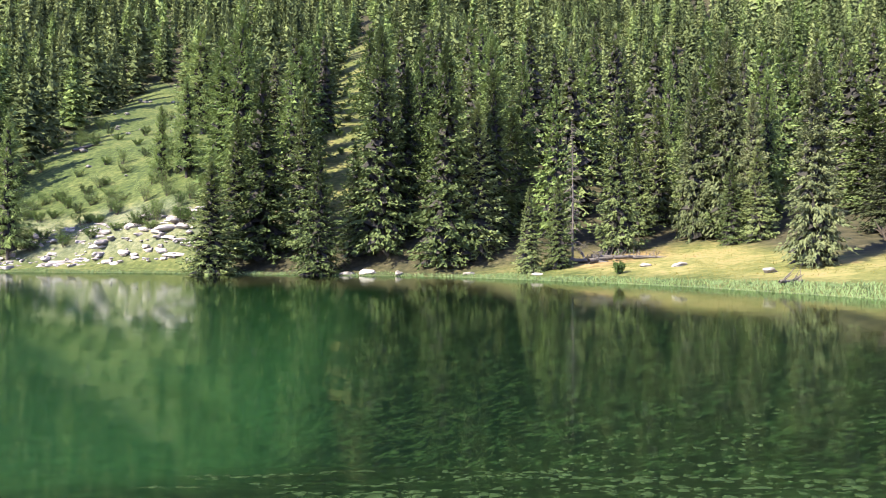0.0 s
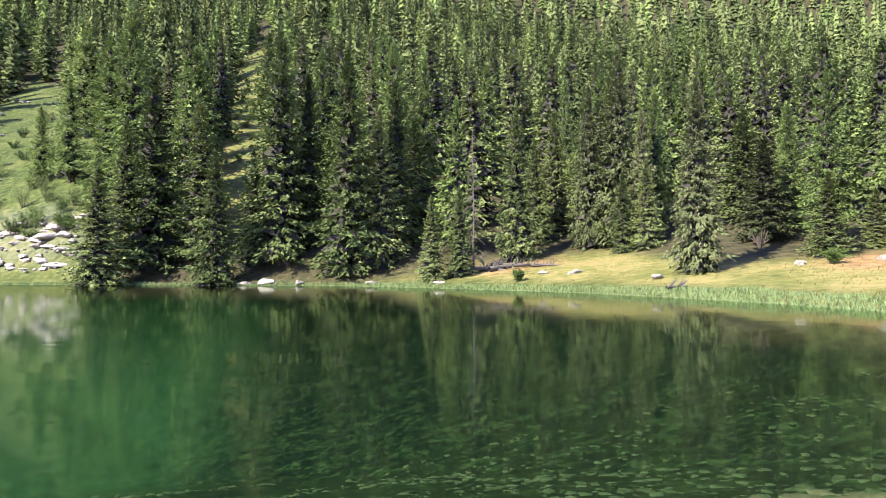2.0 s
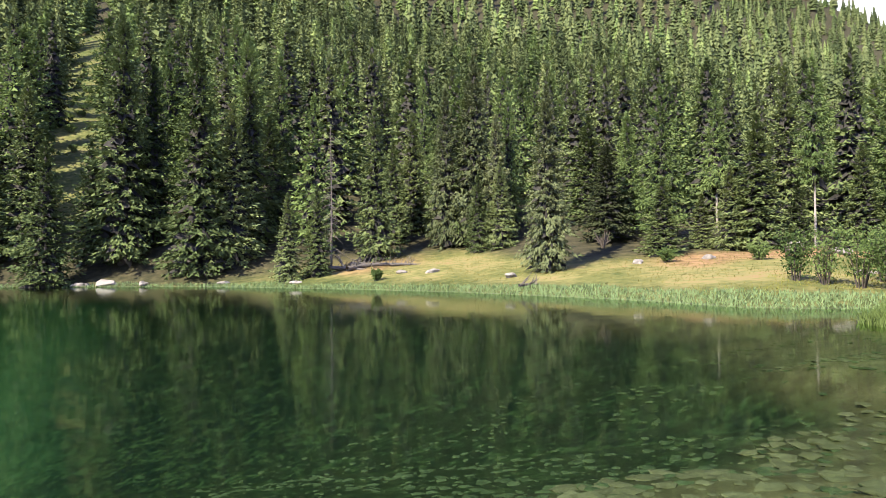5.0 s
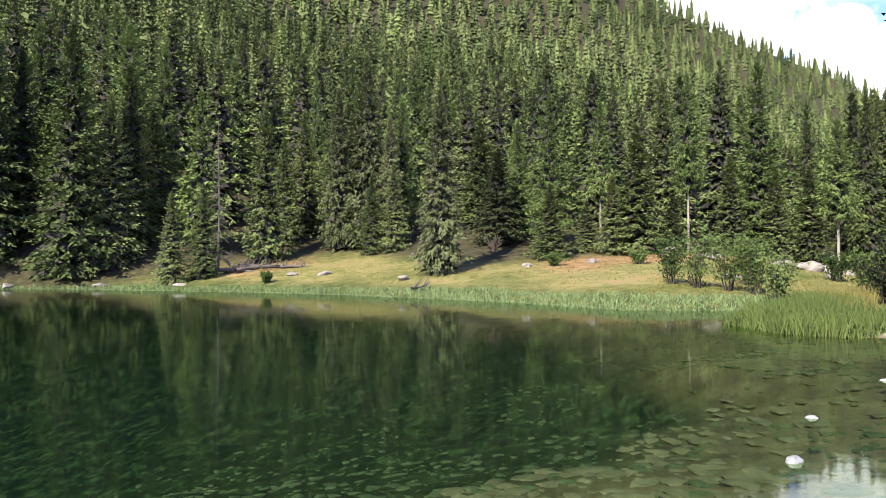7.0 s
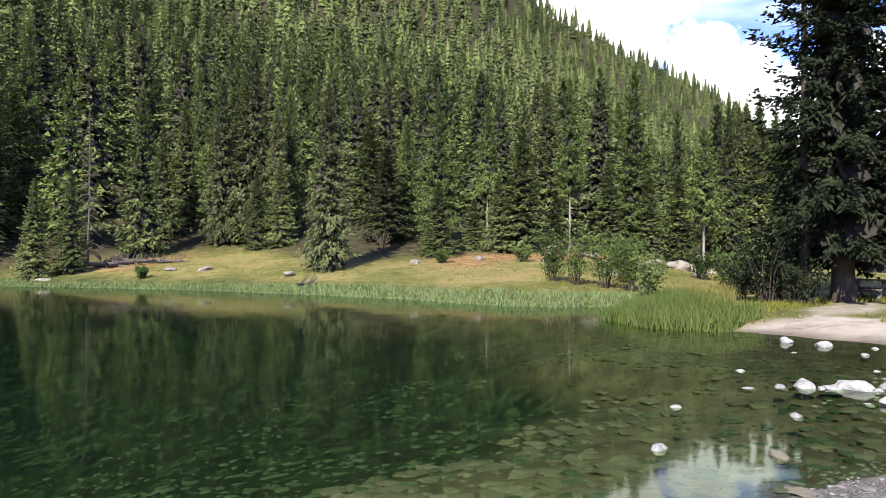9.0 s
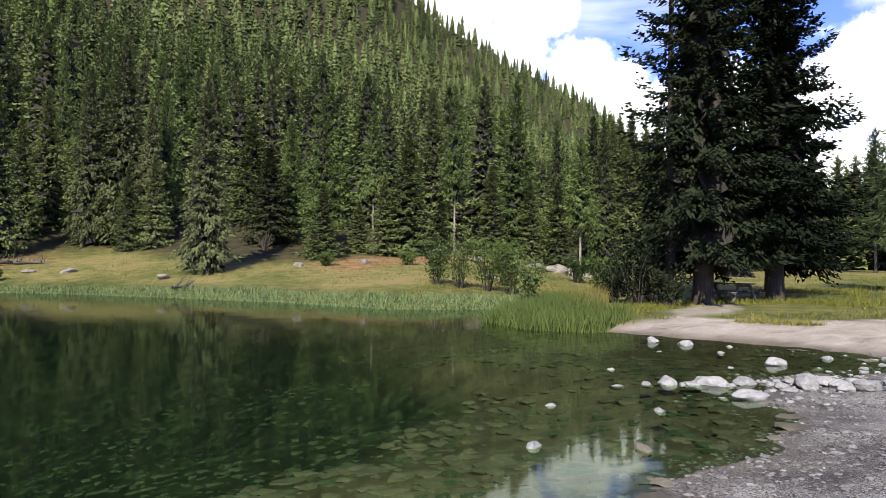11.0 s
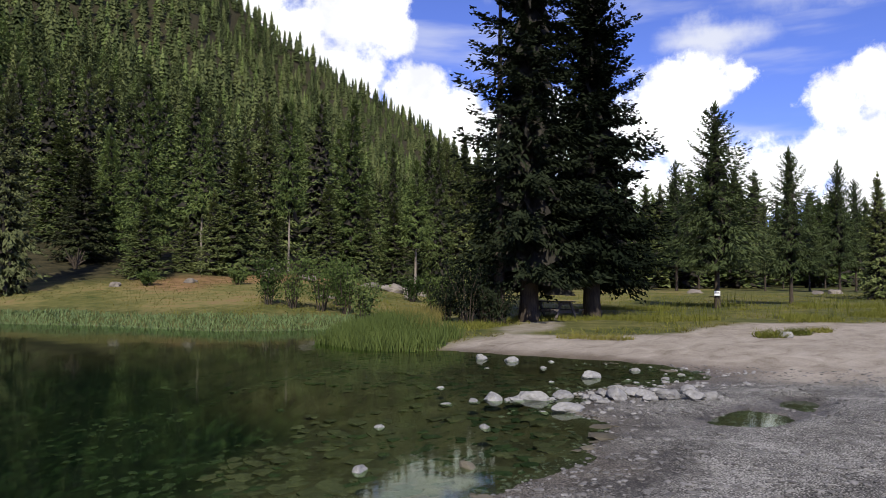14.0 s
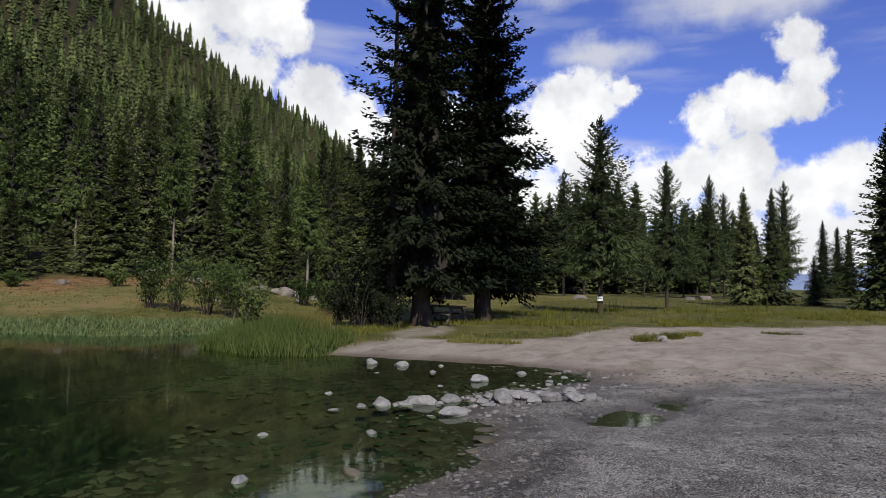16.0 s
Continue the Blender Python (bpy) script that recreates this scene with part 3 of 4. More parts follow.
# ---- trees of the far shore and the meadow: azimuth, distance, height of the tip over the lake, width factor ----
STAND = {
    "spruce": [(-18.2, 66.5, 10.4, 1.33), (-14.4, 69, 20.1, 1.01), (-16.3, 71, 15.5, 1.06), (-10, 61, 11.4, 1.04), (-11.1, 68, 17.9, 0.99), (-5, 63, 22.8, 0.85), (-7.1, 64, 12, 1.09), (-2.9, 65, 19.6, 0.8),
             (0.3, 58.5, 20, 0.89), (2.8, 59, 15.1, 1), (5.6, 66, 15.5, 1.19), (7.0, 51, 6.9, 1.02), (9.3, 51, 7.5, 0.98), (13.9, 56.5, 14.6, 0.82), (15.4, 62, 12.9, 0.97), (17, 66, 16.2, 1),
             (21.5, 61, 18.9, 0.86), (19.3, 64, 16.7, 0.85), (22.3, 56.5, 9, 0.97), (24.1, 56, 10.1, 0.96), (4.1, 62, 18.5, 0.92), (31.2, 58, 13.7, 1.43), (36.7, 46.5, 7.1, 1.5), (39.6, 50, 6.3, 1.5),
             (43.5, 49.5, 11.4, 1.32), (41.6, 49, 8.1, 1.22), (45.5, 60, 17.3, 0.9), (46.2, 51, 7, 1.26), (50.3, 52, 9.3, 1.21), (53.4, 53, 8.5, 1.14), (55.5, 60, 14.4, 0.6), (55.6, 57, 8.9, 1.14),
             (59.2, 64, 15.6, 0.7), (59.9, 67, 15.9, 0.78), (58.4, 70, 16.9, 0.84), (59.7, 72, 17.5, 0.84), (61, 66, 13.5, 1), (91.3, 50, 8.9, 0.95), (93.2, 51, 8.8, 0.95), (60.4, 70, 16.8, 0.9), (63.3, 66, 15.2, 0.9), (61.3, 68, 16.4, 0.9), (62.4, 69, 15.8, 0.9), (95.9, 50, 4.2, 1.2),
             (96.5, 75, 9, 0.9), (97.4, 80, 8.9, 0.9), (98.1, 80, 8.7, 0.9), (100.6, 46, 11.5, 1.1), (104, 50, 13, 1.1)],
    "dry_spruce": [(27.8, 42, 12.4, 0.79), (22, 60, 19.9, 0.77), (19.7, 60, 17, 0.67), (23.8, 58, 14.2, 0.75), (32.6, 52, 10.4, 1.38)],
    "larch": [(36.7, 51, 14.3, 0.81), (34.2, 55, 13.1, 0.86), (52.3, 54, 16.2, 0.87), (-15.9, 80, 29, 0.86), (-17.4, 84, 27, 0.99), (-20, 92, 23.8, 1), (-21.8, 96, 20.9, 0.95), (-18.9, 110, 36.3, 1.24),
            (-31.7, 90, 17.2, 0.8), (-1.8, 72, 23.8, 0.76), (4, 70, 24.2, 0.79), (6.5, 75, 24, 0.71), (-5.9, 112, 38.3, 1.17), (0.3, 70, 23, 0.84), (4.4, 74, 25, 0.81), (17.9, 72, 21, 0.6),
            (24.8, 60, 16.2, 0.69), (34.1, 57, 13.5, 0.95)],
    "high_larch": [(40.7, 53, 14, 0.77), (47.3, 51.5, 15.4, 0.62), (57.4, 56, 12.1, 0.9)],
    "meadow_larch": [(80.8, 36, 10.6, 1.0), (85.8, 41, 9.1, 0.85), (77.9, 75, 14.9, 0.68), (88.9, 70, 13, 0.72), (89.9, 75, 12.1, 0.72), (94, 66, 11.5, 0.72), (87, 75, 10.8, 0.68), (84.1, 75, 10.5, 0.68),
                   (79.5, 82, 11, 0.68), (91.5, 78, 10, 0.77), (82.3, 88, 10, 0.94), (88, 90, 9, 0.94), (85.3, 86, 8, 0.94), (75.5, 84, 10, 0.77)],
}
rng = np.random.default_rng(4)
taken = []
for kind, rows in STAND.items():
    out = []
    for az, r, tip, w in rows:
        x, y = polar(az, r)
        z = height_at(x, y)
        taken.append((x, y))
        out.append((x, y, z, max(tip - z, 2.0), w, rng.random() * 360))
    plant_all(kind, {"spruce": 6, "dry_spruce": 3, "larch": 5, "meadow_larch": 5, "high_larch": 2}[kind], out)


# ---- the forest on the slope ----
def scatter(count, az0, az1, r0, r1, gap, seed, tries=12, clear=2.0):
    """Places in the woods, kept apart."""
    g = np.random.default_rng(seed)
    cells, out = {}, []
    for x, y in taken:
        cells.setdefault((int(x // gap), int(y // gap)), []).append((x, y))
    a = az0 + (az1 - az0) * g.random(count * tries)
    rad = np.sqrt(r0 * r0 + (r1 * r1 - r0 * r0) * g.random(count * tries))
    edge = np.interp(a, EDGE_AZ, EDGE_R)
    gully_front = (a > -9.4) & (a < -5.6) & (rad < 112)
    good = (rad > edge + clear) & ~is_clearing(a, rad) & ~gully_front
    for az, r in zip(a[good], rad[good]):
        x, y = polar(az, r)
        cx, cy = int(x // gap), int(y // gap)
        if any((x - p) ** 2 + (y - q) ** 2 < gap * gap for i in (-1, 0, 1) for j in (-1, 0, 1) for p, q in cells.get((cx + i, cy + j), ())):
            continue
        cells.setdefault((cx, cy), []).append((x, y))
        out.append((x, y))
        if len(out) >= count:
            break
    return np.array(out)


spots = scatter(190, -36, 66, 52, 112, 4.9, 21, 14, 2.0)
zs = ground_height(spots[:, 0], spots[:, 1])
rows = {"wood_spruce": [], "wood_larch": []}
for i, ((x, y), z) in enumerate(zip(spots, zs)):
    kind = "wood_larch" if rng.random() < 0.22 else "wood_spruce"
    tall = 1.0 - 0.3 * float(smooth(math.degrees(math.atan2(x, y)), 48, 58))
    rows[kind].append((x, y, z, (11 + 7 * rng.random()) * tall, 0.85 + 0.3 * rng.random(), rng.random() * 360))
plant_all("wood_spruce", 6, rows["wood_spruce"])
plant_all("wood_larch", 3, rows["wood_larch"])


g = np.random.default_rng(91)
rows = {"wood_spruce": [], "wood_larch": []}
for i in range(56):
    az, r = 64 + 28.5 * (i + g.random()) / 56, 88 + 38 * g.random()
    x, y = polar(az, r)
    kind = "wood_larch" if g.random() < 0.45 else "wood_spruce"
    rows[kind].append((x, y, height_at(x, y), 9.0 + 4.0 * g.random() + (3.5 if az < 84 else 0.0), 1.25 + 0.5 * g.random(), g.random() * 360))
plant_all("wood_spruce", 3, rows["wood_spruce"])
plant_all("wood_larch", 3, rows["wood_larch"])


def far_woods(name, spots, variants, make, h0, h1, mat, seed, inside):
    """Many far trees in one mesh."""
    g = np.random.default_rng(seed)
    z = ground_height(spots[:, 0], spots[:, 1])
    shapes = [make(k) for k in range(variants)]
    vs, fs, tones, inner, n0 = [], [], [], [], 0
    for i, ((x, y), zz) in enumerate(zip(spots, z)):
        v, f, leafy = shapes[i % variants]
        h = (h0 + (h1 - h0) * g.random()) / 10 * (0.75 if g.random() < 0.2 else 1.0) * (1.0 - 0.25 * float(smooth(math.degrees(math.atan2(x, y)), 46, 56)))
        w = h * (0.8 + 0.4 * g.random())
        a = g.random() * 6.283
        c, s = math.cos(a) * w, math.sin(a) * w
        vs.append(np.stack([v[:, 0] * c - v[:, 1] * s + x, v[:, 0] * s + v[:, 1] * c + y, v[:, 2] * h + zz - 0.2], 1))
        fs.append(f + n0)
        tones.append(np.full(len(v), g.random(), np.float32))
        inner.append(np.arange(len(f)) >= leafy)
        n0 += len(v)
    me = mesh_np(name, np.concatenate(vs), np.concatenate(fs), mat, True)
    me.attributes.new("tone", "FLOAT", "POINT").data.foreach_set("value", np.concatenate(tones))
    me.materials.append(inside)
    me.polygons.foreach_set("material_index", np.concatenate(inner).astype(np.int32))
    return me


def shape_mid(k):
    return conifer(300 + k, 10, 4.3, 0.05, 20, 7, 4, 0.50, 0.74, 0.34, 0.36, 0.30, 0.6, 0.12, 0.15, 0.5, 13, 6, 0.55)


def shape_mid_larch(k):
    return conifer(340 + k, 10, 4.6, 0.08, 20, 7, 6, 0.30, 0.66, 0.46, 0.40, 0.22, 0.8, 0.12, 0.2, 0.5, 12, 6, 0.6)


def shape_far(k):
    return conifer(400 + k, 10, 5.0, 0.03, 11, 5, 2, 0.50, 0.66, 0.36, 0.32, 0.40, 0.6, 0.12, 0.1, 0.62, 9, 5, 0.5)


spots = np.concatenate([scatter(900, -8, 72, 112, 300, 6.8, 31), scatter(420, -40, -8, 112, 240, 5.4, 32)])
pick = np.random.default_rng(5).random(len(spots)) < 0.2
me = far_woods("slope_forest", spots[~pick], 8, shape_mid, 12, 20, WOODS, 6, WOODS)
tagged(new("slope_forest", me), "dense dark green spruce forest covering the mountain slope", "forest", kind="stuff")
me = far_woods("slope_larches", spots[pick], 6, shape_mid_larch, 12, 18, LARCH, 7, LARCH)
tagged(new("slope_larches", me), "light green larches scattered through the slope forest", "forest", kind="stuff")
spots = np.concatenate([scatter(2700, 8, 74, 300, 715, 8.2, 41, 8), scatter(420, -40, 8, 240, 330, 7.4, 43, 6)])
pick = np.random.default_rng(15).random(len(spots)) < 0.14
me = far_woods("ridge_larches", spots[pick], 6, shape_far, 13, 20, LARCH, 9, LARCH)
tagged(new("ridge_larches", me), "distant light green larches below the mountain ridge", "forest", kind="stuff")
me = far_woods("ridge_forest", spots[~pick], 8, shape_far, 14, 22, WOODS, 8, WOODS)
tagged(new("ridge_forest", me), "distant spruce forest up to the mountain ridge", "forest", kind="stuff")


# ---- the two big spruces by the beach ----
def big_spruce(x, y, tip, width, seed, bare, twin):
    z = height_at(x, y)
    H = tip - z
    top = tagged(new("spruce_tree"), "very tall dark spruce tree with wide sagging boughs beside the beach", "tree", "spruces by the beach")
    top.matrix_basis = pose(x, y, z - 0.05)
    shape = conifer(seed, H, width, bare, 50, 10, 120, 0.55, 1.0, 0.42, 0.13, 0.075, 1.0, 0.14, 0.34, 0.34, 24, 9, 0.8)
    part("crown", crown_mesh(*shape, SHADED), top)
    part("trunk", trunk_mesh("trunk", H, 0.33, BARK, 0.0, seed, 1.35, 40, 0.5), top)
    if twin:
        me = trunk_mesh("trunk", H * 0.7, 0.2, BARK, 0.03, seed + 1, 1.3, 14, 0.5)
        part("trunk", me, top).matrix_basis = pose(-0.75, 0.9, 0)


# much darker copy of the spruce needles: shade put into the colour
SHADED = leaf("shaded_spruce_needles", (0.006, 0.009, 0.005), (0.012, 0.017, 0.009), (0.030, 0.037, 0.018), 0.03)
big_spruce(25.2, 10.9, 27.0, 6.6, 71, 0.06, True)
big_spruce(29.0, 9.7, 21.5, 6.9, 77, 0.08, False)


# ---- stones ----
def rock_arrays(seed, sides=2, rough=0.28, flat=0.65):
    bm = bmesh.new()
    bmesh.ops.create_icosphere(bm, subdivisions=sides, radius=1.0)
    g = np.random.default_rng(seed)
    cuts = unit(g.normal(size=(7, 3)))
    for v in bm.verts:
        p = np.array(v.co)
        for c in cuts:
            over = p @ c - 0.6
            if over > 0:
                p = p - c * over * 0.8
        k = 1 + rough * noise.noise(Vector(p * 1.3) + Vector((seed * 3.1, 0, 0))) + 0.3 * rough * noise.noise(Vector(p * 3.4) + Vector((0, seed, 0)))
        v.co = Vector((p[0] * k, p[1] * k, p[2] * k * flat))
    v = np.array([x.co for x in bm.verts])
    f = np.array([[x.index for x in q.verts] for q in bm.faces])
    bm.free()
    return v, f


ROCKS = [rock_arrays(k, 3, 0.35, 0.62) for k in range(8)]
SMALL = [rock_arrays(50 + k, 1, 0.3, 0.6) for k in range(8)]
rock_mesh = {}


def stone(name, x, y, size, label, group, mat, sink=0.25, k=None, stretch=1.0, turn=None, z=None):
    g = random.random()
    k = int(g * 8) if k is None else k
    if (k, mat.name) not in rock_mesh:
        rock_mesh[k, mat.name] = mesh_np("stone", *ROCKS[k], mat, False)
    ob = new(name, rock_mesh[k, mat.name])
    base = height_at(x, y) if z is None else z
    sx = size / 2
    ob.matrix_basis = pose(x, y, base + sx * (0.62 - sink * 2 * 0.62), 0, 0, random.random() * 360 if turn is None else turn) @ Matrix.Diagonal((sx * stretch, sx, sx, 1))
    return tagged(ob, label, "stone", group)


random.seed(3)
# the row of pale stones between the lake and the pool: x, y, size, stretch
ROW = [(8.75, 4.55, 0.20, 1.3), (9.0, 4.4, 0.36, 1.1), (9.05, 4.2, 0.16, 1.4), (9.15, 4.12, 0.22, 1.5), (9.35, 3.95, 0.42, 1.5), (9.45, 3.7, 0.18, 1.3), (9.75, 3.65, 0.36, 1.5),
       (9.95, 3.75, 0.26, 1.1), (8.65, 3.2, 0.34, 1.6), (8.5, 3.45, 0.13, 1.2), (9.8, 3.35, 0.20, 1.2), (9.7, 3.15, 0.26, 1.3), (9.95, 2.95, 0.44, 1.3), (10.15, 2.75, 0.36, 1.2), (10.05, 2.6, 0.3, 1.1),
       (9.75, 2.45, 0.26, 1.2), (10.3, 2.45, 0.30, 1.4), (9.95, 2.25, 0.38, 1.5), (9.9, 1.9, 0.34, 1.2), (10.05, 1.75, 0.3, 1.3), (10.6, 2.1, 0.34, 1.3), (10.5, 3.1, 0.28, 1.2), (9.45, 3.0, 0.18, 1.4),
       (10.2, 3.25, 0.22, 1.2), (8.35, 4.75, 0.16, 1.3)]
for x, y, size, st in ROW:
    stone("stone", x, y, size * 0.82, "pale grey rounded stone in a row at the water's edge", "stones at the water's edge", STONE, 0.3, None, st, None, max(height_at(x, y), -0.03))
for x, y, size in [(12.1, 4.05, 0.34), (13.9, 6.4, 0.32), (13.9, 7.1, 0.32), (13.6, 3.7, 0.22), (13.0, 5.3, 0.16), (14.2, 5.6, 0.14), (11.2, 4.4, 0.12), (7.2, 3.6, 0.16), (6.6, 4.6, 0.14),
                   (11.9, 3.2, 0.12), (12.6, 2.9, 0.15), (13.4, 2.8, 0.14), (9.6, 5.6, 0.14), (12.4, 6.2, 0.12)]:
    stone("stone", x, y, size, "pale stone standing in the shallow pool", "stones in the pool", STONE, 0.3, None, 1.15, None, max(height_at(x, y), -0.03))
stone("stone", 5.0, 3.65, 0.16, "pale angular stone breaking the lake surface", "stones in the pool", STONE, 0.38, 2, 1.5, 20, -0.02)
stone("stone", 5.6, 2.95, 0.20, "dark wet stone at the lake's edge", "stones in the pool", WETSTONE, 0.44, 5, 1.5, 50, -0.03)
stone("stone", 21.4, 1.75, 0.42, "pale stone lying beside a turf clump on the beach", "stones on the beach", STONE, 0.3, 1, 1.3, 10)


# boulders on the meadow and the scree at the foot of the open slope: azimuth, distance, size
def boulder(az, r, size, label, group, stretch=1.2, sink=0.3, rock=None):
    x, y = polar(az, r)
    stone("boulder", x, y, size, label, group, rock or BOULDER, sink, None, stretch)


for az, r, size in [(46.2, 47, 1.5), (48.8, 46.5, 1.0), (18.5, 47, 0.8), (24.9, 41, 0.8), (34.8, 43, 0.7), (40.0, 44, 0.8), (53.7, 47, 1.1), (55.4, 46, 1.3), (56.6, 47, 1.2),
                    (58.0, 48, 1.0), (50.1, 36, 0.8), (51.5, 36.5, 0.7), (7.6, 49.6, 0.6), (-3.6, 57.8, 0.9), (-6.1, 59.5, 1.1), (-7.8, 60.2, 0.9), (-9.0, 61.2, 1.0), (2.2, 54.6, 0.7),
                    (57, 42, 0.9), (87.5, 62, 0.9), (88.6, 64, 1.0), (79.2, 66, 1.0), (16.0, 48.0, 0.6)]:
    boulder(az, r, size, "pale weathered boulder half sunk in the meadow grass", "boulders in the meadow", 1.4, 0.4)
g = np.random.default_rng(12)
for i in range(260):
    az = -33.5 + 15.5 * g.random()
    r = np.interp(az, [-33, -21, -17], [86.5, 73.5, 69.5]) + 1.5 + 9 * g.random() ** 1.2
    boulder(az, r, 0.3 + 1.0 * g.random() ** 2.6, "pale flat boulder in the scree above the shore", "scree boulders", 1.6 + g.random(), 0.55, SCREE)
for i in range(46):
    az = -32 + 14 * g.random()
    boulder(az, 98 + 62 * g.random(), 0.5 + 1.0 * g.random() ** 2, "pale boulder scattered on the open slope", "slope boulders", 1.4, 0.3)


def many_stones(name, spots, sizes, mat, label, lift=0.1, flat=1.0):
    g2 = np.random.default_rng(len(spots))
    z = ground_height(spots[:, 0], spots[:, 1])
    vs, fs, n0 = [], [], 0
    for i, ((x, y), s, zz) in enumerate(zip(spots, sizes, z)):
        v, f = SMALL[i % 8]
        a = g2.random() * 6.283
        c, sn = math.cos(a), math.sin(a)
        st = 1 + 0.6 * g2.random()
        vs.append(np.stack([(v[:, 0] * c * st - v[:, 1] * sn) * s + x, (v[:, 0] * sn * st + v[:, 1] * c) * s + y, v[:, 2] * s * flat + zz + s * lift], 1))
        fs.append(f + n0)
        n0 += len(v)
    return tagged(new(name, mesh_np(name, np.concatenate(vs), np.concatenate(fs), mat, False)), label, "stones", kind="stuff")


g = np.random.default_rng(8)
# pebbles on the near gravel
p = np.stack([1.5 + 13.5 * g.random(42000) ** 1.1, -9 + 13 * g.random(42000)], 1)
r, az, sd = np.hypot(*p.T), np.degrees(np.arctan2(p[:, 0], p[:, 1])), shore_distance(p[:, 0], p[:, 1])
p = p[(sd > -0.5) & (r > 3.6) & (az > 52) & (az < 108) & (g.random(len(p)) < 1.25 - r / 16)]
many_stones("gravel", p, 0.009 + 0.030 * g.random(len(p)) ** 3, PEBBLE, "loose grey gravel and pebbles on the shore", 0.1, 0.7)
p = np.stack([8.5 + 6 * g.random(900), 0.5 + 5.5 * g.random(900)], 1)
sd = shore_distance(p[:, 0], p[:, 1])
p = p[(sd > -0.9) & (sd < 1.0) & (lumps(p[:, 0], p[:, 1], 0.9, 41.0) > -0.1)]
many_stones("cobbles", p, 0.02 + 0.05 * g.random(len(p)) ** 3, PEBBLE, "scattered pale cobbles around the pool", 0.15)
# stones on the lake bed
a, r = -40 + 125 * g.random(9000), 4.2 + 15 * g.random(9000) ** 0.9
p = np.stack([r * np.sin(np.radians(a)), r * np.cos(np.radians(a))], 1)
clump = lumps(p[:, 0], p[:, 1], 0.5, 31.0)
keep = (shore_distance(p[:, 0], p[:, 1]) < -0.2) & (clump > -0.15 + np.interp(a, [-35, -5, 10], [0.55, 0.2, 0.0]))
p = p[keep][:3000]
many_stones("lakebed_stones", p, 0.02 + 0.11 * g.random(len(p)) ** 3, SUNK, "small algae-covered stones on the lake bed", 0.0, 0.45)


a, r = 28 + 50 * g.random(5200), 4.6 + 11 * g.random(5200)
p = np.stack([r * np.sin(np.radians(a)), r * np.cos(np.radians(a))], 1)
sd = shore_distance(p[:, 0], p[:, 1])
p = p[(sd < 0.1) & (sd > -4.5) & (lumps(p[:, 0], p[:, 1], 0.8, 33.0) > -0.2)][:800]
many_stones("shallow_stones", p, 0.035 + 0.17 * g.random(len(p)) ** 2.4, WETSTONE, "brown and grey flat stones in the clear shallows", 0.05, 0.33)


# ---- reeds, rushes and meadow grass ----
def blades(name, spots, h0, h1, width, lean, mat, label, seed, category="grass"):
    g2 = np.random.default_rng(seed)
    z = ground_height(spots[:, 0], spots[:, 1])
    n_ = len(spots)
    base = np.stack([spots[:, 0], spots[:, 1], np.maximum(z, -0.25) - 0.03], 1)
    d = unit(np.stack([g2.normal(size=n_) * lean, g2.normal(size=n_) * lean, np.ones(n_)], 1))
    h = h0 + (h1 - h0) * g2.random(n_)
    a = g2.random(n_) * 6.283
    side = np.stack([np.cos(a), np.sin(a), 0 * a], 1) * (width * (0.6 + 0.8 * g2.random(n_)))[:, None]
    bow = np.stack([g2.normal(size=n_), g2.normal(size=n_), 0 * a], 1) * (lean * 0.6 * h)[:, None]
    mid_ = base + d * (h * 0.55)[:, None]
    tip = base + d * h[:, None] + bow
    v = np.stack([base - side, base + side, mid_ + side * 0.8, tip, mid_ - side * 0.8], 1).reshape(-1, 3)
    k = np.arange(n_)[:, None] * 5
    f = np.concatenate([k + [0, 1, 2], k + [0, 2, 4], k + [4, 2, 3]])
    return tagged(new(name, mesh_np(name, v, f, mat)), label, category, kind="stuff")


def strewn(count, x0, x1, y0, y1, seed):
    g2 = np.random.default_rng(seed)
    return np.stack([x0 + (x1 - x0) * g2.random(count), y0 + (y1 - y0) * g2.random(count)], 1)


def az_of(p):
    return np.degrees(np.arctan2(p[:, 0], p[:, 1]))


p = strewn(520000, -60, 24, 13, 82, 51)
p = p[np.abs(shore_distance(p[:, 0], p[:, 1]) - 2.5) < 4.0]
sd = shore_distance(p[:, 0], p[:, 1])
az = az_of(p)
broad = np.interp(az, [-40, -5, 8, 20, 35, 52], [0.8, 0.7, 1.0, 1.4, 2.0, 2.4])
p = p[(sd > -0.9) & (sd < broad + 0.8 * lumps(p[:, 0], p[:, 1], 0.3, 8.0)) & (az < 56)]
blades("sedge_belt", p, 0.14, 0.27, 0.02, 0.35, REED, "pale blue-green sedge growing along the far shore", 52)
p = strewn(16000, 13.8, 22.5, 8.2, 15.5, 53)
sd = shore_distance(p[:, 0], p[:, 1])
p = p[(sd > -0.7) & (sd < 2.3) & (p[:, 1] > 8.9 + 0.25 * np.maximum(p[:, 0] - 15, 0))]
blades("rush_clump", p, 0.36, 0.64, 0.013, 0.22, RUSH, "tall dense green rushes on the point beside the beach", 54)
p = strewn(9000, 15.5, 23, 10.2, 17, 65)
sd = shore_distance(p[:, 0], p[:, 1])
p = p[(sd > 1.6) & (sd < 5.5) & (az_of(p) < 59.5) & (lumps(p[:, 0], p[:, 1], 0.5, 48.0) > -0.2)]
blades("dry_tall_grass", p, 0.45, 0.85, 0.008, 0.25, HAY, "tall feathery dry tan grass behind the rushes", 66)
p = strewn(80000, -30, 40, 15, 75, 55)
sd, az = shore_distance(p[:, 0], p[:, 1]), az_of(p)
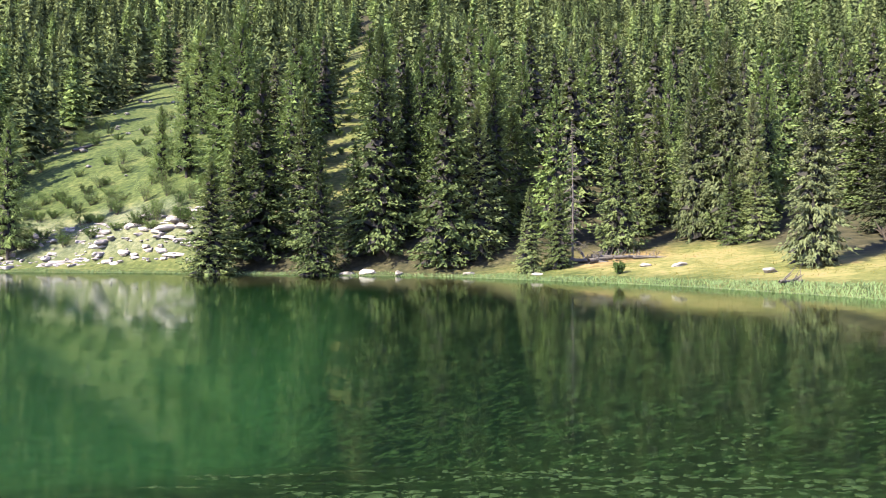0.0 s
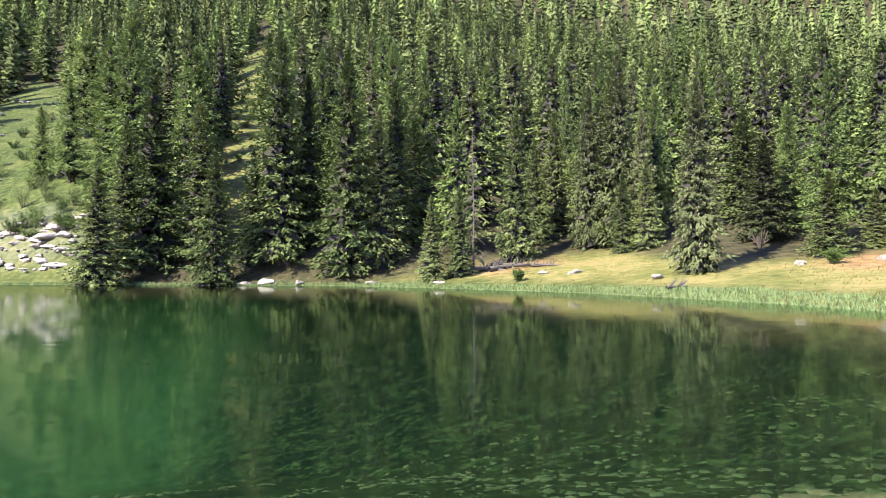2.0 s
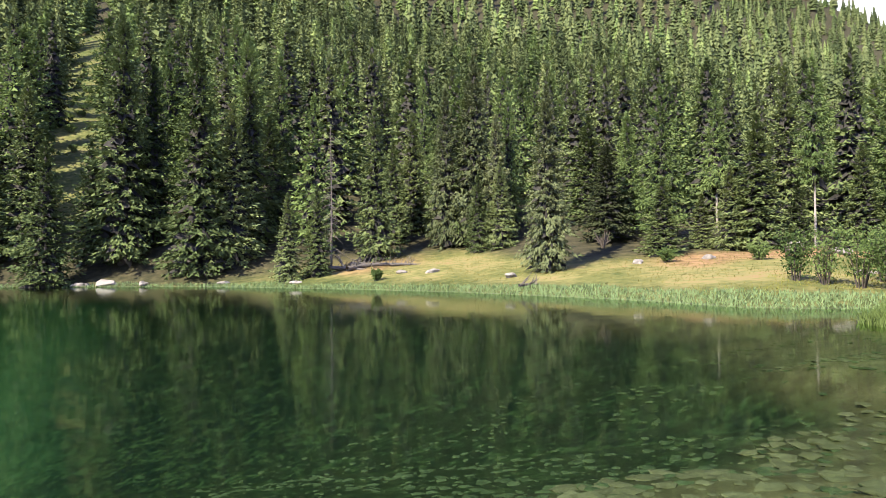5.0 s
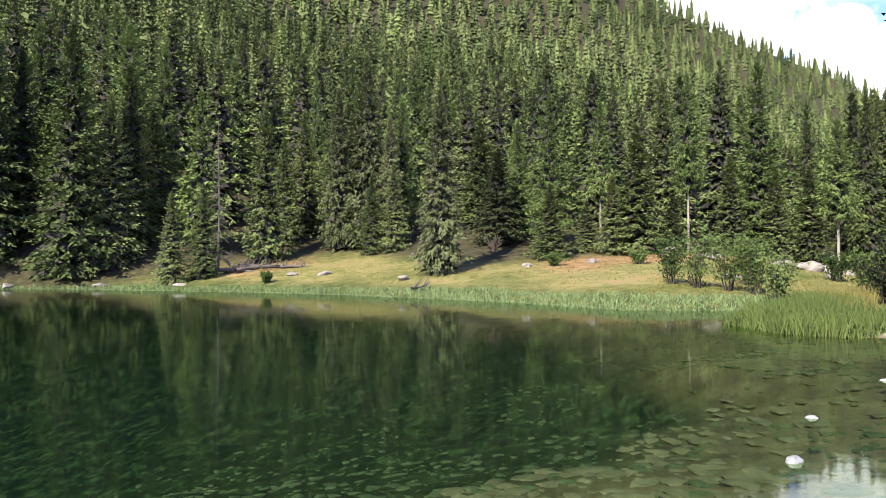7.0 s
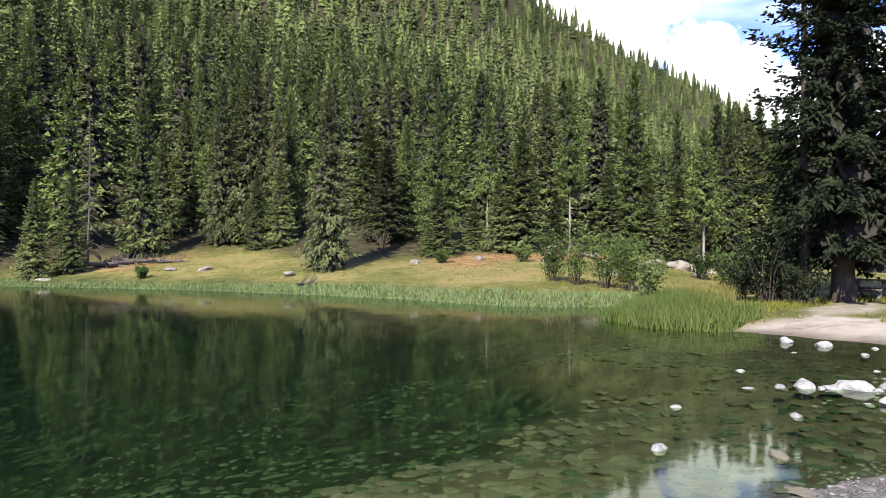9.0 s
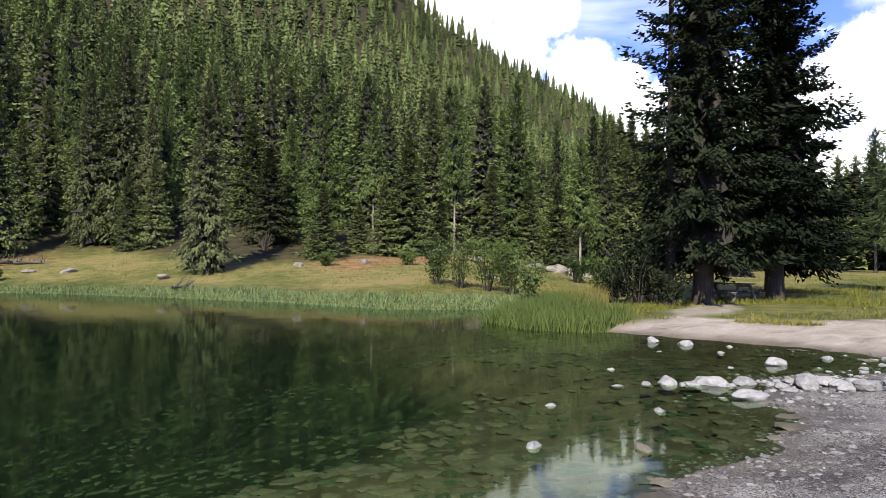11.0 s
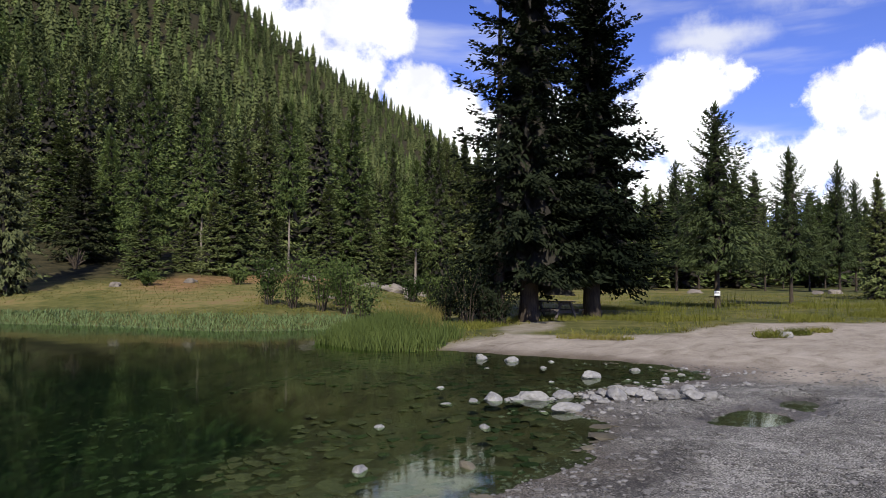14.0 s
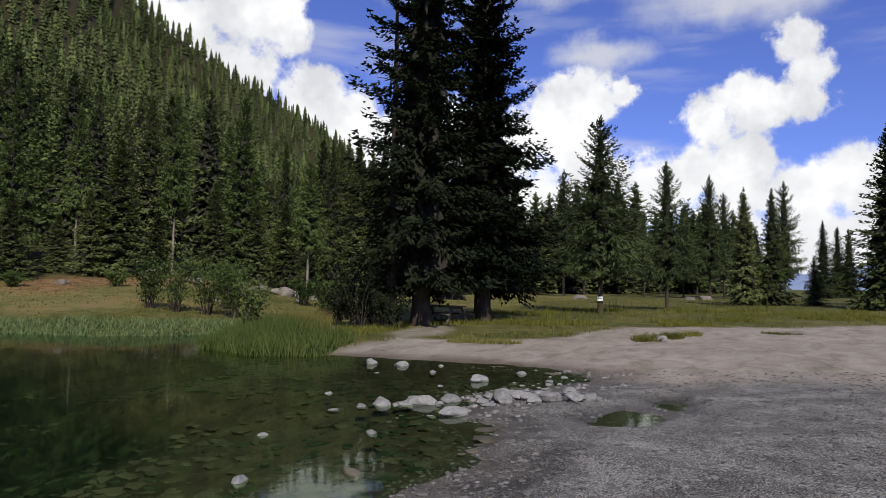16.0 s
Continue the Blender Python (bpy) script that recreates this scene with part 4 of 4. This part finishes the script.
p = p[(sd > 1.5) & (sd < 22) & (az < 64) & (wood_mask(p[:, 0], p[:, 1]) < 0.5) & (lumps(p[:, 0], p[:, 1], 0.25, 17.0) > -0.25)]
blades("meadow_grass", p, 0.05, 0.17, 0.02, 0.8, HAY, "dry golden meadow grass on the far shore", 56)
p = strewn(95000, 15, 62, -28, 24, 57)
sd, r = shore_distance(p[:, 0], p[:, 1]), np.hypot(*p.T)
path_ = np.exp(-(((p[:, 0] - 21.8) / 3.4) ** 2 + ((p[:, 1] - 9.2) / 1.3) ** 2))
p = p[(sd > 1.0) & (beach_mask(p[:, 0], p[:, 1]) < 0.3) & (path_ < 0.4) & (lumps(p[:, 0], p[:, 1], 0.45, 18.0) > -0.2) & (np.random.default_rng(6).random(len(p)) < np.interp(r, [18, 30, 60], [1, 0.8, 0.45]))]
blades("verge_grass", p, 0.06, 0.22, 0.012, 0.6, GRASS, "uneven green grass of the meadow behind the beach", 58)
p = strewn(1200, 24, 40, -2, 8.5, 59)
p = p[(beach_mask(p[:, 0], p[:, 1]) < 0.2) & (lumps(p[:, 0], p[:, 1], 0.5, 28.0) > 0.22)]
blades("tall_weeds", p, 0.5, 0.95, 0.012, 0.14, GRASS, "taller weeds standing in the meadow behind the beach", 60)


p = strewn(60000, 16, 34, -7, 12, 61)
rim_ = beach_mask(p[:, 0], p[:, 1])
p = p[(rim_ > 0.05) & (rim_ < 0.75) & (lumps(p[:, 0], p[:, 1], 1.1, 38.0) > -0.15)]
blades("edge_tufts", p, 0.05, 0.2, 0.012, 0.8, HAY, "dry brownish grass tufts along the edge of the beach", 62)
p = strewn(90000, 19, 40, -8, 12, 63)
path_ = np.exp(-(((p[:, 0] - 21.8) / 3.4) ** 2 + ((p[:, 1] - 9.2) / 1.3) ** 2))
p = p[(beach_mask(p[:, 0], p[:, 1]) < 0.1) & (path_ < 0.3) & (lumps(p[:, 0], p[:, 1], 0.4, 44.0) > 0.16)]
blades("long_grass", p, 0.1, 0.3, 0.011, 0.35, GRASS, "long uneven green grass standing in patches behind the beach", 64)


def turf_clump(x, y, rx, ry, h, seed):
    g2 = np.random.default_rng(seed)
    k = int(900 * rx * ry) + 200
    a, rad = g2.random(k) * 6.283, np.sqrt(g2.random(k))
    spots = np.stack([x + rx * rad * np.cos(a), y + ry * rad * np.sin(a)], 1)
    ob = blades("turf_clump", spots, h * 0.5, h, 0.012, 0.7, GRASS, "low clump of green turf on the bare beach", seed, "turf")
    ob["kind"] = ""
    del ob["kind"]
    ob["group"] = "turf clumps on the beach"


turf_clump(19.0, 6.3, 0.5, 1.1, 0.24, 1)
turf_clump(21.5, 2.1, 0.6, 0.45, 0.32, 2)
turf_clump(22.5, 1.5, 0.5, 0.35, 0.28, 3)
turf_clump(23.4, 1.0, 0.5, 0.3, 0.24, 4)
turf_clump(24.6, -1.6, 0.35, 0.6, 0.14, 5)


# ---- shrubs ----
def shrub(name, x, y, h, w, seed, label, mat=None, stems=9):
    z = height_at(x, y)
    top = tagged(new(name), label, "shrub", "willow shrubs")
    top.matrix_basis = pose(x, y, z)
    g2 = np.random.default_rng(seed)
    tips = []
    for i in range(stems):
        a = i * 6.283 / stems + g2.random()
        reach = w / 2 * (0.35 + 0.65 * g2.random())
        hh = h * (0.7 + 0.3 * g2.random())
        pts = np.array([[0.12 * math.cos(a), 0.12 * math.sin(a), -0.1], [0.45 * reach * math.cos(a), 0.45 * reach * math.sin(a), hh * 0.5], [reach * math.cos(a + 0.3), reach * math.sin(a + 0.3), hh]])
        part("stem", mesh_np("stem", *tube(pts, [0.03, 0.02, 0.006], 5), BARK, True), top)
        for s in np.linspace(0.3, 1.0, 12):
            q = pts[1] * (1 - abs(2 * s - 1)) + (pts[2] if s > 0.5 else pts[0]) * abs(2 * s - 1)
            tips.append(q)
    tips = np.array(tips)
    k = 9
    base = np.repeat(tips, k, 0) + g2.normal(size=(len(tips) * k, 3)) * np.array([0.16, 0.16, 0.13]) * h / 1.8
    d = unit(g2.normal(size=base.shape) + np.array([0, 0, 0.6]))
    ln = 0.10 + 0.08 * g2.random(len(base))
    part("leaves", mesh_np("leaves", *sprays(base, d, ln, ln * 0.3, g2.random(len(base)) * 3), mat or SHRUB), top)


W = "leafy green willow shrub growing behind the sedge"
for i, (az, r, h, w) in enumerate([(45.9, 31.5, 1.9, 1.5), (47.8, 31, 2.2, 1.9), (50.0, 30.6, 2.3, 2.0), (52.0, 30, 2.2, 1.8), (53.4, 28, 1.7, 1.5), (51.4, 33, 2.1, 1.6),
                                   (57.2, 40, 1.5, 1.4), (14.0, 46.0, 0.7, 1.0), (43.6, 42, 0.9, 1.4), (37.0, 43, 0.8, 1.2), (60.0, 27.5, 1.7, 2.0), (61.8, 26.0, 2.2, 2.2), (62.9, 27.5, 2.6, 2.4), (64.0, 25.6, 1.3, 1.6),
                                   (59.0, 33, 1.6, 2.0)]):
    # shrubs by the spruces take the same shade-darkened colour
    shrub("willow_shrub", *polar(az, r), h, w, 600 + i, W if az < 59.5 else "dark leafy shrub at the foot of the tall spruces", SHRUB if az < 59.5 else SHADED)
g = np.random.default_rng(77)
for i in range(140):
    az = -33.5 + 16 * g.random()
    r = np.interp(az, [-33, -21, -17], [92, 80, 75]) + 55 * g.random() ** 1.6
    shrub("dwarf_shrub", *polar(az, r), 0.9 + 1.3 * g.random(), 1.6 + 1.6 * g.random(), 700 + i, "low dark green shrub on the open slope", SPRUCE if i % 3 == 0 else SHRUB, 7)


for i in range(30):
    r = 76 + 112 * g.random()
    az = -8.0 + (r - 100) * 0.017 + 3.2 * (g.random() - 0.5)
    shrub("dwarf_shrub", *polar(az, r), 0.6 + 0.8 * g.random(), 1.2 + 1.4 * g.random(), 900 + i, "low green shrub in the bare gully", SHRUB, 6)


# ---- dead wood ----
def snag(az, r, tip, seed):
    x, y = polar(az, r)
    z = height_at(x, y)
    H = tip - z
    g2 = np.random.default_rng(seed)
    pieces = [tube([[0, 0, -0.3], [0.05, 0, H * 0.4], [0, 0.08, H]], [0.10, 0.07, 0.015], 7)]
    for i in range(150):
        zz = H * (0.08 + 0.88 * g2.random())
        a = g2.random() * 6.283
        ln = (1.3 * (1 - zz / H) + 0.25) * (0.6 + 0.5 * g2.random())
        d = np.array([math.cos(a), math.sin(a), -0.2])
        p0 = np.array([0, 0, zz])
        pieces.append(tube([p0, p0 + d * ln * 0.5, p0 + d * ln + [0, 0, -0.3 * ln]], [0.022, 0.015, 0.005], 4))
    ob = new("dead_tree", mesh_np("dead_tree", *joined(*pieces), DEADWOOD, True))
    ob.matrix_basis = pose(x, y, z)
    tagged(ob, "bare grey dead spruce standing among the green trees", "dead tree")


snag(10.4, 54, 12.0, 5)


def fallen_log(az, r, length, radius, turn, tilt, seed, label="grey fallen log with broken branch stubs at the wood's edge"):
    x, y = polar(az, r)
    g2 = np.random.default_rng(seed)
    pieces = [tube([[-length / 2, 0, 0], [-length * 0.1, 0.05, 0.04], [length / 2, 0, 0]], [radius * 1.2, radius, radius * 0.5], 8)]
    for i in range(12):
        p0 = np.array([length * (g2.random() - 0.5), 0, 0])
        d = unit(np.array([0.3, g2.normal(), 0.2 + abs(g2.normal())]))
        ln = 0.3 + 0.7 * g2.random()
        pieces.append(tube([p0, p0 + d * ln * 0.6, p0 + d * ln], [0.03, 0.02, 0.008], 4))
    ob = new("fallen_log", mesh_np("fallen_log", *joined(*pieces), DEADWOOD, True))
    ob.matrix_basis = pose(x, y, height_at(x, y) + radius * 0.8, 0, tilt, turn)
    tagged(ob, label, "log", "fallen logs")


for i, row in enumerate([(11.2, 52.5, 3.6, 0.14, 10, -8), (12.0, 52, 4.0, 0.12, -15, 4), (12.9, 52.5, 3.0, 0.16, 30, -5), (13.8, 53, 3.6, 0.13, -5, 3), (15.2, 52.5, 3.2, 0.12, 12, 0), (12.4, 53.5, 2.6, 0.1, 70, -20),
                         (11.4, 54, 3.0, 0.1, 100, -35), (16.3, 52, 2.2, 0.1, -20, 0), (-26.8, 118, 5.5, 0.2, 70, -20), (26.4, 36.5, 1.6, 0.06, 20, 0)]):
    fallen_log(*row, 800 + i)


def root_plate(az, r, size):
    """The upturned roots of a fallen tree."""
    x, y = polar(az, r)
    g2 = np.random.default_rng(9)
    top = tagged(new("root_plate"), "upturned grey root plate of a fallen tree", "tree roots")
    top.matrix_basis = pose(x, y, height_at(x, y), 0, 0, -az)
    for i in range(18):
        a = 1.1 + 1.1 * g2.random()
        ln = size * (0.4 + 0.6 * g2.random())
        d = np.array([math.cos(a), 0.25 * g2.normal(), math.sin(a)])
        c = np.array([0, 0, size * 0.75])
        part("root", mesh_np("root", *tube([c, c + d * ln * 0.5, c + d * ln + g2.normal(size=3) * 0.15], [0.11, 0.07, 0.02], 5), BARK, True), top)


root_plate(32.2, 45.5, 1.0)


# ---- the resting place under the spruces ----
def board(name, parent, size, at, turn=(0, 0, 0), label=""):
    bm = bmesh.new()
    bmesh.ops.create_cube(bm, size=1.0)
    for v in bm.verts:
        v.co = Vector((v.co.x * size[0], v.co.y * size[1], v.co.z * size[2]))
    bmesh.ops.bevel(bm, geom=bm.edges[:], offset=min(size) * 0.15, segments=1, affect="EDGES")
    me = bpy.data.meshes.new(name)
    bm.to_mesh(me)
    bm.free()
    me.materials.append(OLD_WOOD)
    ob = part(name, me, parent, label)
    ob.matrix_basis = pose(*at, *turn)
    return ob


def picnic_table(x, y, turn):
    top = tagged(new("picnic_table"), "weathered dark timber picnic table with fixed benches", "picnic table", "picnic tables")
    top.matrix_basis = pose(x, y, height_at(x, y) - 0.02, 0, 0, turn)
    for i in range(4):
        board("plank", top, (2.0, 0.17, 0.045), (0, -0.285 + 0.19 * i, 0.76))
    for s in (-1, 1):
        for k in (0, 1):
            board("bench_plank", top, (2.0, 0.14, 0.045), (0, s * (0.66 + 0.16 * k), 0.45))
        board("cross_beam", top, (0.06, 1.66, 0.11), (s * 0.75, 0, 0.37))
        board("top_beam", top, (0.06, 0.72, 0.09), (s * 0.75, 0, 0.69))
        for q in (-1, 1):
            board("leg", top, (0.06, 0.11, 0.86), (s * 0.81, q * 0.45, 0.37), (q * 28, 0, 0))


picnic_table(26.6, 10.6, 70)
picnic_table(25.6, 13.3, 20)


def sign(az, r, h):
    x, y = polar(az, r)
    ob = tagged(new("trail_sign"), "small white trail sign fixed to a larch trunk", "sign")
    ob.matrix_basis = pose(x, y, h, 0, 0, -az)
    for name, size, at, mat in (("plate", (0.26, 0.02, 0.22), (0, 0, 0), SIGN_WHITE), ("marking", (0.18, 0.006, 0.05), (0, -0.014, 0.02), SIGN_DARK)):
        b = board(name, ob, size, at)
        b.data.materials.clear()
        b.data.materials.append(mat)


def paint(name, c):
    m, nd2 = material(name)
    a = nd2.noise(nd2.add("ShaderNodeTexCoord").outputs["Object"], 9.0)
    finish(nd2, nd2.ramp(a, (0.3, tuple(v * 0.85 for v in c)), (0.7, c)), 0.5)
    return m


SIGN_WHITE, SIGN_DARK = paint("white_enamel", (0.8, 0.8, 0.78)), paint("grey_print", (0.25, 0.25, 0.27))
sign(80.8, 35.78, 1.4)

# ---- the far mountain beyond the meadow ----
ma, mr = np.meshgrid(np.arange(70, 131, 0.5), np.linspace(2200, 3600, 12), indexing="ij")
mx_, my_ = mr * np.sin(np.radians(ma)), mr * np.cos(np.radians(ma))
crest = np.sin((mr - 2200) / 1400 * np.pi) ** 1.2 * (150 + 60 * np.sin(np.radians(ma * 7)) + 45 * lumps(mx_, my_, 0.004, 2.0) + 25 * lumps(mx_, my_, 0.015, 3.0))
# distance haze is put into the blue-grey base colour
HAZY_ROCK = stone_material("far_mountain", (0.13, 0.17, 0.25), (0.19, 0.25, 0.36), (0.28, 0.34, 0.46), 0.01)
me = mesh_np("far_mountain", np.stack([mx_, my_, crest - 2], -1).reshape(-1, 3), grid_faces(122, 12, False), HAZY_ROCK, True)
tagged(new("far_mountain", me), "distant mountain tinted blue-grey for haze beyond the meadow", "mountain", kind="structure")
